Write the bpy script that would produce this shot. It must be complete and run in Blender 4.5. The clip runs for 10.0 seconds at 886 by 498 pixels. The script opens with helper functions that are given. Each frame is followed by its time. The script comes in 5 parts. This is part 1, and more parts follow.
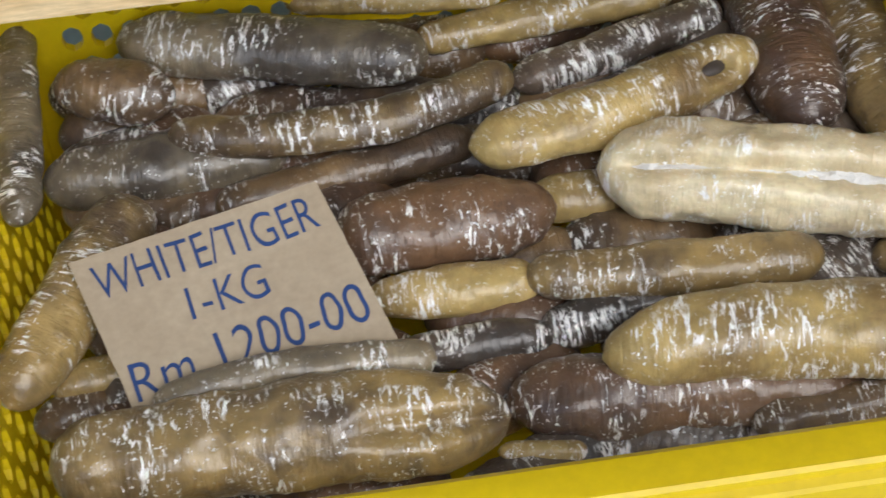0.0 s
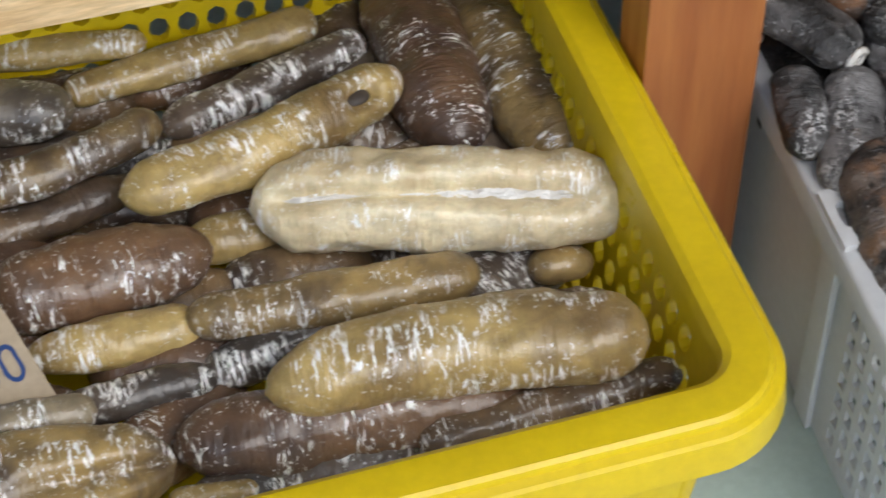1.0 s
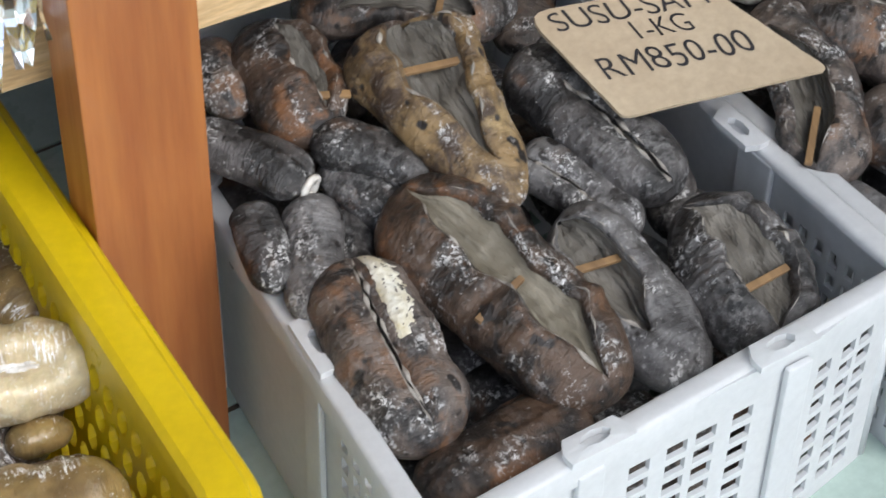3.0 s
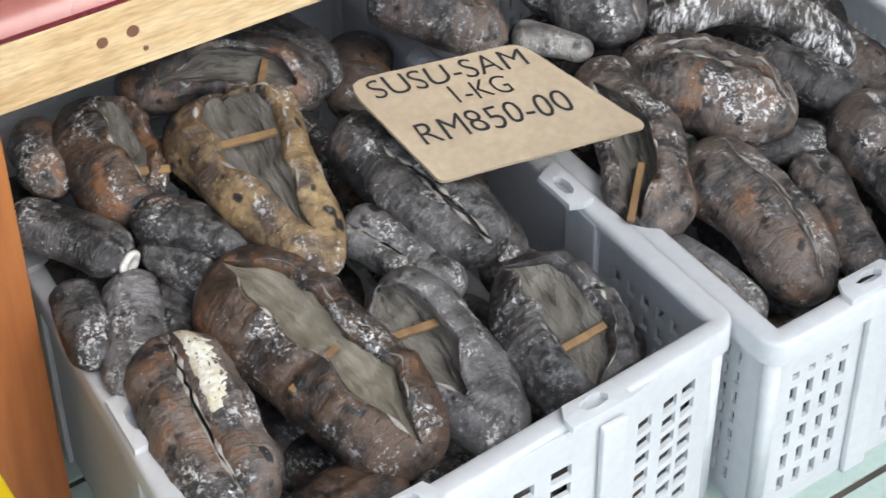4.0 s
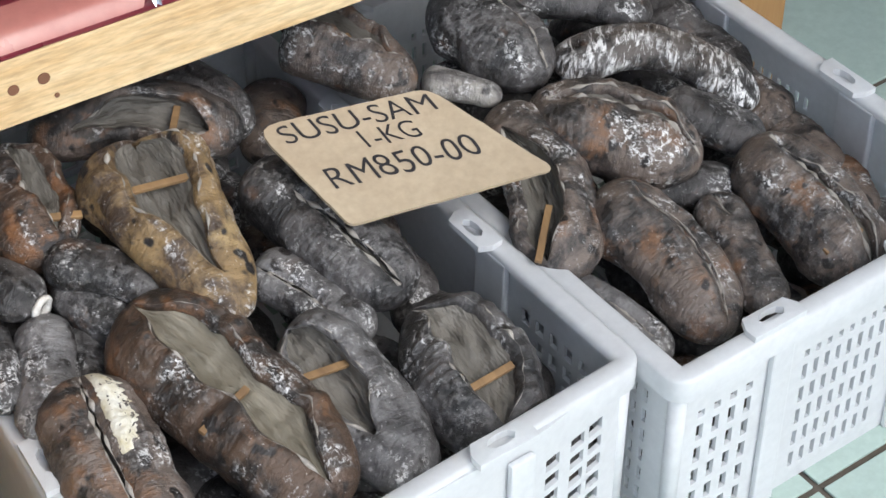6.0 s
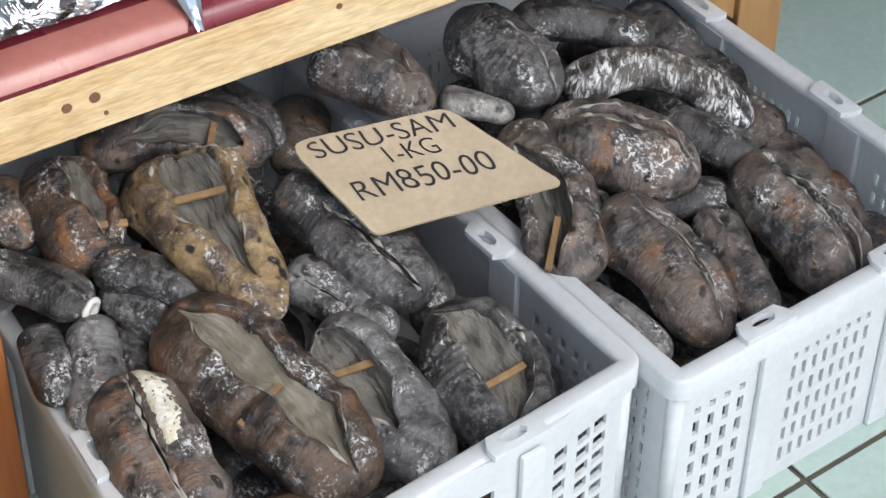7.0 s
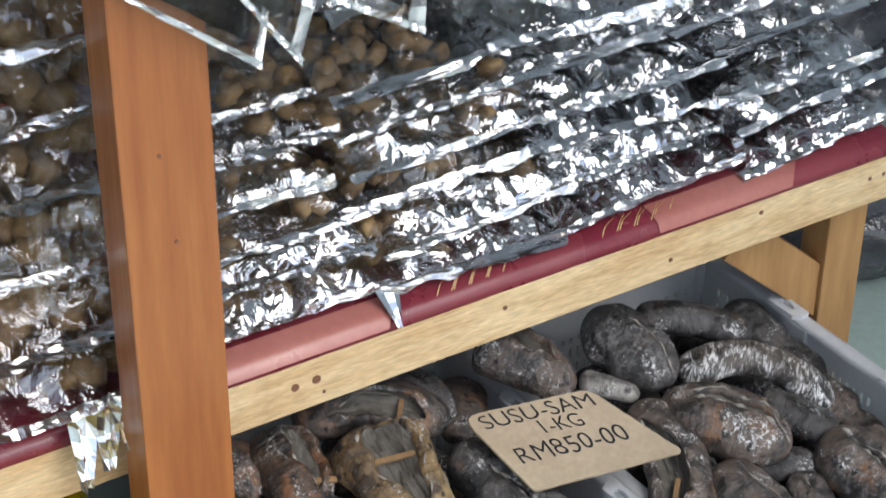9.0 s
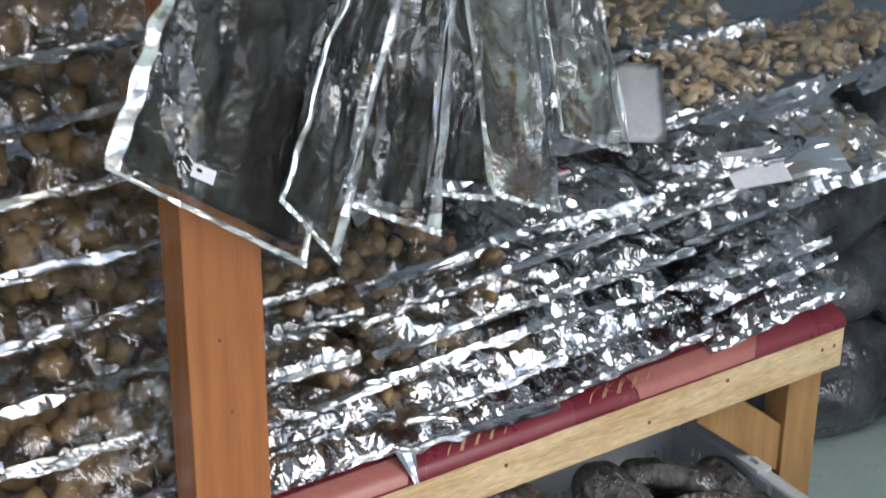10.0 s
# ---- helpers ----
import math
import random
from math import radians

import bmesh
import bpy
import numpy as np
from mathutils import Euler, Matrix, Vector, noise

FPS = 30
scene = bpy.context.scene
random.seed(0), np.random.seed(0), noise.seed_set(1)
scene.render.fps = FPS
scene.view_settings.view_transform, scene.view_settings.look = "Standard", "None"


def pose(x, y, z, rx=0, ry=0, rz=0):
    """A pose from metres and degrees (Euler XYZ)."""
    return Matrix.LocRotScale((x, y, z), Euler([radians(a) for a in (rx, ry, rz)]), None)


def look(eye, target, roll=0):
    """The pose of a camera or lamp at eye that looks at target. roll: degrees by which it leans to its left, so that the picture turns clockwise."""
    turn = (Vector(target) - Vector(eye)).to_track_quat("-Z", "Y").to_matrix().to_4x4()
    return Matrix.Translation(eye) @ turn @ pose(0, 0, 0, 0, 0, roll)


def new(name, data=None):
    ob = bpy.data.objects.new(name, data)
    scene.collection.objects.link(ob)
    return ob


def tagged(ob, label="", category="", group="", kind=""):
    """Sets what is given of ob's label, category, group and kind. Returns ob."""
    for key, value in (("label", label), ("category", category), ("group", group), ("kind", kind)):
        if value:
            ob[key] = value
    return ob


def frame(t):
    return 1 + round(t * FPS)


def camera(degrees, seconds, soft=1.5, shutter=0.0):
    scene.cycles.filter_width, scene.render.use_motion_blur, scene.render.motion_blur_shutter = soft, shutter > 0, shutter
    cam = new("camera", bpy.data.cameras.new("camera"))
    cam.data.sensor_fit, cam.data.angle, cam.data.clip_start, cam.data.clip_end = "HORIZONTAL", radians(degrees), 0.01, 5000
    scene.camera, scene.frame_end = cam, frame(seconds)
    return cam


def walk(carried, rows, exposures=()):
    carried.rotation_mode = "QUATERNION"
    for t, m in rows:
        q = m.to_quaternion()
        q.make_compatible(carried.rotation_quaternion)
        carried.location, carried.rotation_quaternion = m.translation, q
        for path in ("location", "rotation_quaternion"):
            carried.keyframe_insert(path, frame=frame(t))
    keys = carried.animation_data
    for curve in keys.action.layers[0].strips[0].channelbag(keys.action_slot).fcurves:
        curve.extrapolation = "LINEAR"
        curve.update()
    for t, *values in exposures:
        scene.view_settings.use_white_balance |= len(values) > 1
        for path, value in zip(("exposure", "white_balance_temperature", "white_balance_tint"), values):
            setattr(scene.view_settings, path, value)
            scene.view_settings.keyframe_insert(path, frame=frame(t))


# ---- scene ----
cam = camera(23.76, 10.0, shutter=0.25)
# seconds, eye x, y, z, heading from +y towards +x, degrees down, lean
ROWS = [
    (0, -0.615, -0.619, 1.243, 9.14, 49.13, -3.22),
    (0.5, -0.586, -0.625, 1.240, 13.20, 48.74, -2.57),
    (1, -0.565, -0.642, 1.234, 19.85, 47.89, -0.41),
    (1.5, -0.546, -0.651, 1.222, 24.80, 47.01, 0.66),
    (2, -0.518, -0.655, 1.217, 28.97, 46.53, 1.26),
    (2.5, -0.493, -0.664, 1.219, 33.66, 45.82, 2.43),
    (2.7, -0.492, -0.668, 1.222, 34.88, 44.83, 2.72),
    (3.8, -0.376, -0.734, 1.249, 34.17, 43.04, -0.66),
    (4, -0.362, -0.748, 1.254, 34.53, 42.83, -0.69),
    (4.5, -0.355, -0.758, 1.249, 36.22, 41.73, -0.14),
    (5, -0.351, -0.762, 1.248, 36.91, 41.53, 0.22),
    (5.5, -0.348, -0.765, 1.247, 36.86, 41.38, 0.24),
    (7, -0.427, -0.836, 1.356, 37.11, 41.57, 1.00),
    (7.5, -0.479, -0.875, 1.414, 37.59, 41.62, 1.62),
    (8, -0.536, -0.916, 1.474, 37.35, 40.59, 1.56),
    (8.5, -0.617, -0.976, 1.527, 35.42, 36.87, 0.61),
    (9, -0.708, -1.037, 1.630, 35.52, 34.41, 0.61),
    (9.5, -0.780, -1.136, 1.744, 35.87, 33.03, 0.64),
    (10, -0.893, -1.243, 1.833, 36.03, 30.19, 0.55),
]
walk(cam, [(t, pose(x, y, z, 90 - down, 0, -head) @ pose(0, 0, 0, 0, 0, lean)) for t, x, y, z, head, down, lean in ROWS],
     [(0.0, -0.12), (0.5, -0.06), (1.5, -0.2), (2.0, 0.0), (2.5, 0.1), (4.0, 0.36), (7.5, 0.28), (9.0, 0.0), (10.0, -0.22)])

# ---- light ----
world = bpy.data.worlds.new("world")
scene.world = world
world.use_nodes = True
wn = world.node_tree
sky = wn.nodes.new("ShaderNodeTexSky")
sky.sky_type, sky.sun_disc = "NISHITA", False
sky.sun_elevation, sky.sun_rotation = radians(48), radians(165)
sky.air_density, sky.dust_density, sky.ozone_density = 1.0, 1.0, 1.0
grey, veil = wn.nodes.new("ShaderNodeRGBToBW"), wn.nodes.new("ShaderNodeMix")
veil.data_type = "RGBA"
veil.inputs[0].default_value = 0.5  # thin cloud
wn.links.new(sky.outputs[0], grey.inputs[0])
wn.links.new(sky.outputs[0], veil.inputs[6])
wn.links.new(grey.outputs[0], veil.inputs[7])
wn.links.new(veil.outputs[2], wn.nodes["Background"].inputs[0])
wn.nodes["Background"].inputs[1].default_value = 0.36
sun = new("sun", bpy.data.lights.new("sun", "SUN"))
sun.data.energy, sun.data.angle, sun.data.color = 1.6, radians(36), (1.0, 0.985, 0.95)
sun.matrix_world = look((0.7, -2.6, 3.0), (0, 0, 0))

# ---- materials ----


def shader(name):
    m = bpy.data.materials.new(name)
    m.use_nodes = True
    return m, m.node_tree.nodes, m.node_tree.links, m.node_tree.nodes["Principled BSDF"]


def coords(nodes, links, scale=(1, 1, 1), shift=True):
    """Object coordinates, moved at random from object to object."""
    tc, mp = nodes.new("ShaderNodeTexCoord"), nodes.new("ShaderNodeMapping")
    mp.inputs["Scale"].default_value = scale
    links.new(tc.outputs["Object"], mp.inputs["Vector"])
    if shift:
        info = nodes.new("ShaderNodeObjectInfo")
        mul = nodes.new("ShaderNodeMath")
        mul.operation = "MULTIPLY"
        mul.inputs[1].default_value = 37.0
        links.new(info.outputs["Random"], mul.inputs[0])
        links.new(mul.outputs[0], mp.inputs["Location"])
    return mp.outputs[0]


def noise_node(nodes, links, vec, scale, detail=4.0, rough=0.6, distort=0.0):
    n = nodes.new("ShaderNodeTexNoise")
    n.inputs["Scale"].default_value, n.inputs["Detail"].default_value = scale, detail
    n.inputs["Roughness"].default_value, n.inputs["Distortion"].default_value = rough, distort
    links.new(vec, n.inputs["Vector"])
    return n.outputs["Fac"]


def ramp(nodes, links, fac, stops):
    r = nodes.new("ShaderNodeValToRGB")
    e = r.color_ramp.elements
    while len(e) < len(stops):
        e.new(0.5)
    for k, (p, c) in zip(e, stops):
        k.position = p
        k.color = (*c, 1) if isinstance(c, tuple) else (c, c, c, 1)
    links.new(fac, r.inputs[0])
    return r.outputs[0]


def mix(nodes, links, fac, a, b, kind="MIX"):
    m = nodes.new("ShaderNodeMix")
    m.data_type, m.blend_type = "RGBA", kind
    for sock, v in ((m.inputs[0], fac), (m.inputs[6], a), (m.inputs[7], b)):
        if isinstance(v, tuple):
            sock.default_value = (*v, 1)
        elif isinstance(v, float):
            sock.default_value = v
        else:
            links.new(v, sock)
    return m.outputs[2]


def bump(nodes, links, height, strength, distance, before=None):
    b = nodes.new("ShaderNodeBump")
    b.inputs["Strength"].default_value, b.inputs["Distance"].default_value = strength, distance
    links.new(height, b.inputs["Height"])
    if before is not None:
        links.new(before, b.inputs["Normal"])
    return b.outputs[0]


def plain(name, c, c2=None, scale=8.0, rough=0.5, metal=0.0, relief=0.1, dist=0.002, stretch=(1, 1, 1), coat=0.0, fine=120.0, grain=0.25):
    """A surface in two tones with grain and stains."""
    m, n, l, b = shader(name)
    v = coords(n, l, stretch)
    big, small = noise_node(n, l, v, scale, 5), noise_node(n, l, v, fine, 3)
    c2 = c2 or tuple(x * 0.8 for x in c)
    col = mix(n, l, ramp(n, l, big, ((0.35, 0.0), (0.65, 1.0))), c, c2)
    col = mix(n, l, grain, col, ramp(n, l, small, ((0.3, 0.55), (0.7, 1.0))), "MULTIPLY")
    l.new(col, b.inputs["Base Color"])
    b.inputs["Metallic"].default_value = metal
    l.new(ramp(n, l, big, ((0.3, max(rough - 0.08, 0.02)), (0.7, min(rough + 0.08, 1.0)))), b.inputs["Roughness"])
    b.inputs["Coat Weight"].default_value = coat
    l.new(bump(n, l, small, relief, dist), b.inputs["Normal"])
    return m


def wet_skin(name, light, dark, patch=0.5, salt_glint=0.62):
    """Skin of a soaked sea cucumber: mottled, ribbed across its length, wet; white in the creases is salty crust and
    painted wet glints.
    """
    m, n, l, b = shader(name)
    v = coords(n, l)
    cross = coords(n, l, (1.0, 0.2, 0.2))
    big = noise_node(n, l, v, 11, 4, 0.6)
    mid = noise_node(n, l, v, 70, 4, 0.6)
    col = mix(n, l, ramp(n, l, big, ((patch - 0.12, 0.0), (patch + 0.12, 1.0))), light, dark)
    col = mix(n, l, 0.5, col, ramp(n, l, mid, ((0.3, 0.4), (0.6, 1.0))), "MULTIPLY")
    blotch = ramp(n, l, noise_node(n, l, v, 31, 5, 0.7, 0.4), ((0.54, 0.0), (0.7, 0.8)))
    col = mix(n, l, blotch, col, dark)
    wrinkle = noise_node(n, l, cross, 230, 2, 0.5, 0.5)
    where = noise_node(n, l, v, 26, 3)
    # white streaks and flecks: part salty crust, part wet highlights put into the colour
    lines = ramp(n, l, noise_node(n, l, cross, 310, 4, 0.7, 0.8), ((salt_glint - 0.005, 0.0), (salt_glint + 0.045, 1.0)))
    patchy = ramp(n, l, where, ((0.5, 0.0), (0.57, 1.0)))
    flecks = ramp(n, l, noise_node(n, l, v, 300, 3, 0.6), ((0.625, 0.0), (0.665, 0.85)))
    white = mix(n, l, 1.0, lines, patchy, "MULTIPLY")
    white = mix(n, l, 1.0, white, mix(n, l, 1.0, flecks, ramp(n, l, where, ((0.4, 0.0), (0.52, 1.0))), "MULTIPLY"), "LIGHTEN")
    col = mix(n, l, white, col, (0.86, 0.85, 0.83))
    l.new(col, b.inputs["Base Color"])
    b.inputs["Roughness"].default_value = 0.36
    b.inputs["Coat Weight"].default_value, b.inputs["Coat Roughness"].default_value = 0.3, 0.07
    b.inputs["Subsurface Weight"].default_value = 0.14
    b.inputs["Subsurface Radius"].default_value = (0.012, 0.006, 0.003)
    first = bump(n, l, wrinkle, 0.5, 0.003)
    l.new(bump(n, l, mid, 0.42, 0.005, first), b.inputs["Normal"])
    return m


def dry_skin(name, light, dark, rust, ash=0.5, much=0.5, ribs=False):
    """Skin of a smoked sea cucumber: charred brown and grey, dark warts, white dust caught in the wrinkles. much: how rusty."""
    m, n, l, b = shader(name)
    v = coords(n, l)
    cross = coords(n, l, (1.0, 0.3, 0.3))
    big, mid = noise_node(n, l, v, 27, 6, 0.66, 0.4), noise_node(n, l, v, 130, 5, 0.72)
    col = mix(n, l, ramp(n, l, big, ((0.42, 0.0), (0.58, 1.0))), light, dark)
    spots = ramp(n, l, noise_node(n, l, v, 23, 5, 0.65), ((0.66 - 0.22 * much, 0.0), (0.78 - 0.22 * much, 0.9)))
    col = mix(n, l, spots, col, rust)
    pits = ramp(n, l, noise_node(n, l, v, 62, 2, 0.4), ((0.33, 1.0), (0.385, 0.0)))
    col = mix(n, l, pits, col, (0.016, 0.013, 0.012))
    bloom = mix(n, l, 1.0, ramp(n, l, mid, ((ash, 0.0), (ash + 0.18, 0.5))), ramp(n, l, noise_node(n, l, v, 14, 3), ((0.42, 0.0), (0.6, 1.0))), "MULTIPLY")
    col = mix(n, l, bloom, col, (0.3, 0.29, 0.285))
    wrinkle = noise_node(n, l, cross, 190, 4, 0.65, 0.9)
    where = ramp(n, l, noise_node(n, l, v, 21, 4, 0.7, 0.5), ((0.4 if ribs else 0.53, 0.0), (0.52 if ribs else 0.65, 0.95)))
    dust = ramp(n, l, noise_node(n, l, cross if ribs else v, 150 if ribs else 260, 5, 0.75, 0.6), ((0.5, 0.0), (0.585, 1.0)))
    chalk = mix(n, l, 1.0, dust, where, "MULTIPLY")
    flecks = ramp(n, l, noise_node(n, l, v, 330, 3, 0.6), ((0.67, 0.0), (0.71, 0.35)))
    col = mix(n, l, mix(n, l, 1.0, chalk, flecks, "LIGHTEN"), col, (0.74, 0.73, 0.72))
    l.new(col, b.inputs["Base Color"])
    l.new(ramp(n, l, mid, ((0.35, 0.3), (0.62, 0.6))), b.inputs["Roughness"])
    first = bump(n, l, wrinkle, 0.75, 0.003)
    l.new(bump(n, l, mid, 0.55, 0.0035, bump(n, l, noise_node(n, l, v, 46, 4, 0.6, 0.6), 0.4, 0.006, first)), b.inputs["Normal"])
    return m


SKIN = {
    "tan": wet_skin("skin_tan", (0.48, 0.345, 0.13), (0.2, 0.13, 0.055), 0.54, 0.53),
    "pale": wet_skin("skin_pale", (0.76, 0.65, 0.42), (0.56, 0.44, 0.26), 0.58, 0.53),
    "olive": wet_skin("skin_olive", (0.41, 0.28, 0.105), (0.1, 0.068, 0.042), 0.5, 0.55),
    "brown": wet_skin("skin_brown", (0.23, 0.145, 0.07), (0.065, 0.044, 0.033), 0.48, 0.55),
    "red": wet_skin("skin_red", (0.18, 0.1, 0.052), (0.075, 0.047, 0.036), 0.5, 0.565),
    "dark": wet_skin("skin_dark", (0.15, 0.11, 0.08), (0.05, 0.04, 0.034), 0.5, 0.5),
    "grey": wet_skin("skin_grey", (0.27, 0.215, 0.135), (0.08, 0.066, 0.053), 0.5, 0.54),
    "umber": dry_skin("skin_umber", (0.135, 0.104, 0.086), (0.026, 0.023, 0.022), (0.17, 0.085, 0.042), 0.5, 0.5),
    "bronze": dry_skin("skin_bronze", (0.085, 0.052, 0.034), (0.017, 0.013, 0.011), (0.19, 0.085, 0.035), 0.54, 0.45),
    "gold": dry_skin("skin_gold", (0.25, 0.165, 0.078), (0.05, 0.031, 0.02), (0.36, 0.255, 0.125), 0.6, 0.45),
    "char": dry_skin("skin_char", (0.078, 0.071, 0.069), (0.013, 0.012, 0.012), (0.12, 0.062, 0.035), 0.47, 0.3),
    "ash": dry_skin("skin_ash", (0.145, 0.138, 0.136), (0.038, 0.035, 0.035), (0.12, 0.08, 0.055), 0.42, 0.15),
    "ribbed": dry_skin("skin_ribbed", (0.095, 0.08, 0.07), (0.022, 0.02, 0.019), (0.14, 0.07, 0.04), 0.47, 0.4, True),
    "chalky": dry_skin("skin_chalky", (0.34, 0.32, 0.29), (0.1, 0.09, 0.085), (0.5, 0.47, 0.42), 0.4, 0.6),
}
FLESH = plain("flesh", (0.07, 0.063, 0.053), (0.17, 0.155, 0.132), 40, 0.65, relief=1.0, dist=0.006, stretch=(0.3, 1, 1), fine=120)
PAPER = plain("papery_flesh", (0.11, 0.096, 0.07), (0.22, 0.195, 0.148), 30, 0.6, relief=0.9, dist=0.004, stretch=(0.4, 1, 1), fine=110)
CHALK = plain("chalk", (0.72, 0.7, 0.62), (0.5, 0.43, 0.27), 60, 0.8, relief=0.8, dist=0.003, fine=200)
WETWHITE = plain("wet_white", (0.78, 0.76, 0.72), (0.6, 0.56, 0.5), 50, 0.25, relief=0.8, dist=0.004, fine=150)
EDGE = plain("cut_edge", (0.36, 0.33, 0.29), (0.2, 0.18, 0.16), 60, 0.7, relief=0.8, dist=0.003, fine=150)
HOLE_SHADE = plain("cavity", (0.03, 0.022, 0.018), (0.06, 0.045, 0.035), 60, 0.6)
STICK = plain("stick_wood", (0.3, 0.18, 0.08), (0.15, 0.085, 0.04), 40, 0.6, stretch=(0.1, 1, 1), relief=0.3)
WHITE = plain("white_plastic", (0.8, 0.81, 0.82), (0.74, 0.75, 0.76), 9, 0.36, relief=0.03)
YELLOW = plain("yellow_plastic", (0.78, 0.575, 0.008), (0.7, 0.5, 0.007), 9, 0.34, relief=0.04)
CARD = plain("cardboard", (0.45, 0.36, 0.25), (0.38, 0.295, 0.2), 12, 0.8, relief=0.2, dist=0.001, stretch=(1, 1, 1), fine=160, grain=0.3)
for plastic, tint, share in ((WHITE, (0.84, 0.85, 0.87, 1), 0.36), (YELLOW, (0.85, 0.6, 0.01, 1), 0.16)):
    tree = plastic.node_tree
    through_light, both = tree.nodes.new("ShaderNodeBsdfTranslucent"), tree.nodes.new("ShaderNodeMixShader")
    through_light.inputs["Color"].default_value = tint
    both.inputs[0].default_value = share
    tree.links.new(tree.nodes["Principled BSDF"].outputs[0], both.inputs[1])
    tree.links.new(through_light.outputs[0], both.inputs[2])
    tree.links.new(both.outputs[0], tree.nodes["Material Output"].inputs["Surface"])
BLUE_INK = plain("blue_ink", (0.02, 0.06, 0.2), rough=0.6)
BLACK_INK = plain("black_ink", (0.02, 0.018, 0.022), rough=0.6)
POST = plain("varnished_wood", (0.38, 0.14, 0.042), (0.28, 0.088, 0.026), 14, 0.42, relief=0.15, stretch=(3, 3, 0.25), fine=60, coat=0.15)
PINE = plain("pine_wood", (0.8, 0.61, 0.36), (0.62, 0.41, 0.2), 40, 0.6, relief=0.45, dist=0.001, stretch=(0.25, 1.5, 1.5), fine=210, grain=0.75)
DARK_PINE = plain("dark_pine_wood", (0.42, 0.235, 0.09), (0.32, 0.165, 0.06), 26, 0.6, relief=0.35, dist=0.001, stretch=(1.5, 1.5, 0.2), fine=90)
KNOT = plain("knot", (0.2, 0.09, 0.05), rough=0.6)
CLOTH = plain("red_oilcloth", (0.17, 0.02, 0.035), (0.22, 0.04, 0.05), 7, 0.3, relief=0.05)
CLOTH_PINK = plain("pink_oilcloth", (0.42, 0.17, 0.14), (0.36, 0.12, 0.1), 7, 0.32, relief=0.05)
GOLD = plain("gold_print", (0.55, 0.35, 0.14), rough=0.4)
TILE = plain("green_tile", (0.45, 0.56, 0.5), (0.4, 0.5, 0.45), 6, 0.3, relief=0.05)
GROUT = plain("grout", (0.07, 0.06, 0.05), (0.16, 0.13, 0.1), 14, 0.9, relief=0.5)
WALL = plain("painted_wall", (0.56, 0.61, 0.66), (0.5, 0.56, 0.62), 3, 0.7, relief=0.1)
CEILING = plain("ceiling_board", (0.6, 0.6, 0.58), rough=0.8)
MORSEL = plain("dried_mushroom", (0.31, 0.2, 0.085), (0.15, 0.09, 0.045), 30, 0.6, relief=0.6, dist=0.003, fine=110)
CHIP = plain("dried_chips", (0.74, 0.6, 0.4), (0.6, 0.42, 0.22), 30, 0.6, relief=0.4, fine=110)
BLACK_STRIP = plain("dark_dried_strips", (0.012, 0.011, 0.01), (0.034, 0.029, 0.026), 30, 0.6, relief=0.6, dist=0.003, fine=110)
PALE_STRIP = plain("grey_dried_strips", (0.1, 0.1, 0.098), (0.2, 0.195, 0.19), 30, 0.55, relief=0.5, dist=0.003, fine=110)
SACK = plain("sack_plastic", (0.03, 0.031, 0.036), (0.075, 0.078, 0.088), 14, 0.2, relief=0.6, dist=0.01, fine=28)
LABEL = plain("paper_label", (0.84, 0.82, 0.86), rough=0.6)
LABEL_RED = plain("red_print", (0.6, 0.04, 0.05), rough=0.6)
LABEL_GREEN = plain("green_print", (0.03, 0.3, 0.09), rough=0.6)


def crumple(nodes, links, stretches, size, amount):
    """Surface direction of crumpled sheet: flat facets of long, crossing folds, each tilted its own way."""
    geo = nodes.new("ShaderNodeNewGeometry")
    out = geo.outputs["Normal"]
    for k, (stretch, turn) in enumerate(stretches):
        tc, mp = nodes.new("ShaderNodeTexCoord"), nodes.new("ShaderNodeMapping")
        mp.inputs["Scale"].default_value = stretch
        mp.inputs["Rotation"].default_value = tuple(radians(a) for a in turn)
        links.new(tc.outputs["Object"], mp.inputs["Vector"])
        info, move = nodes.new("ShaderNodeObjectInfo"), nodes.new("ShaderNodeVectorMath")
        move.operation = "ADD"
        links.new(mp.outputs[0], move.inputs[0])
        links.new(info.outputs["Random"], move.inputs[1])
        cells = nodes.new("ShaderNodeTexVoronoi")
        cells.inputs["Scale"].default_value = size * (1 + 0.7 * k)
        links.new(move.outputs[0], cells.inputs["Vector"])
        centre, tilt, total = (nodes.new("ShaderNodeVectorMath") for _ in range(3))
        centre.operation, tilt.operation, total.operation = "SUBTRACT", "SCALE", "ADD"
        centre.inputs[1].default_value = (0.5, 0.5, 0.5)
        tilt.inputs["Scale"].default_value = amount
        links.new(cells.outputs["Color"], centre.inputs[0])
        links.new(centre.outputs[0], tilt.inputs[0])
        links.new(out, total.inputs[0])
        links.new(tilt.outputs[0], total.inputs[1])
        out = total.outputs[0]
    unit = nodes.new("ShaderNodeVectorMath")
    unit.operation = "NORMALIZE"
    links.new(out, unit.inputs[0])
    return unit.outputs[0]


CROSSED = (((0.2, 1.6, 1.0), (0, 0, 18)), ((1.1, 0.3, 0.8), (0, 0, -32)))
STREAKS = (((0.1, 1.4, 1.0), (0, 0, 6)), ((0.2, 1.0, 1.0), (0, 0, -12)))
UPRIGHT = (((1.3, 1.3, 0.22), (0, 14, 0)), ((1.1, 1.1, 0.3), (0, -18, 0)))


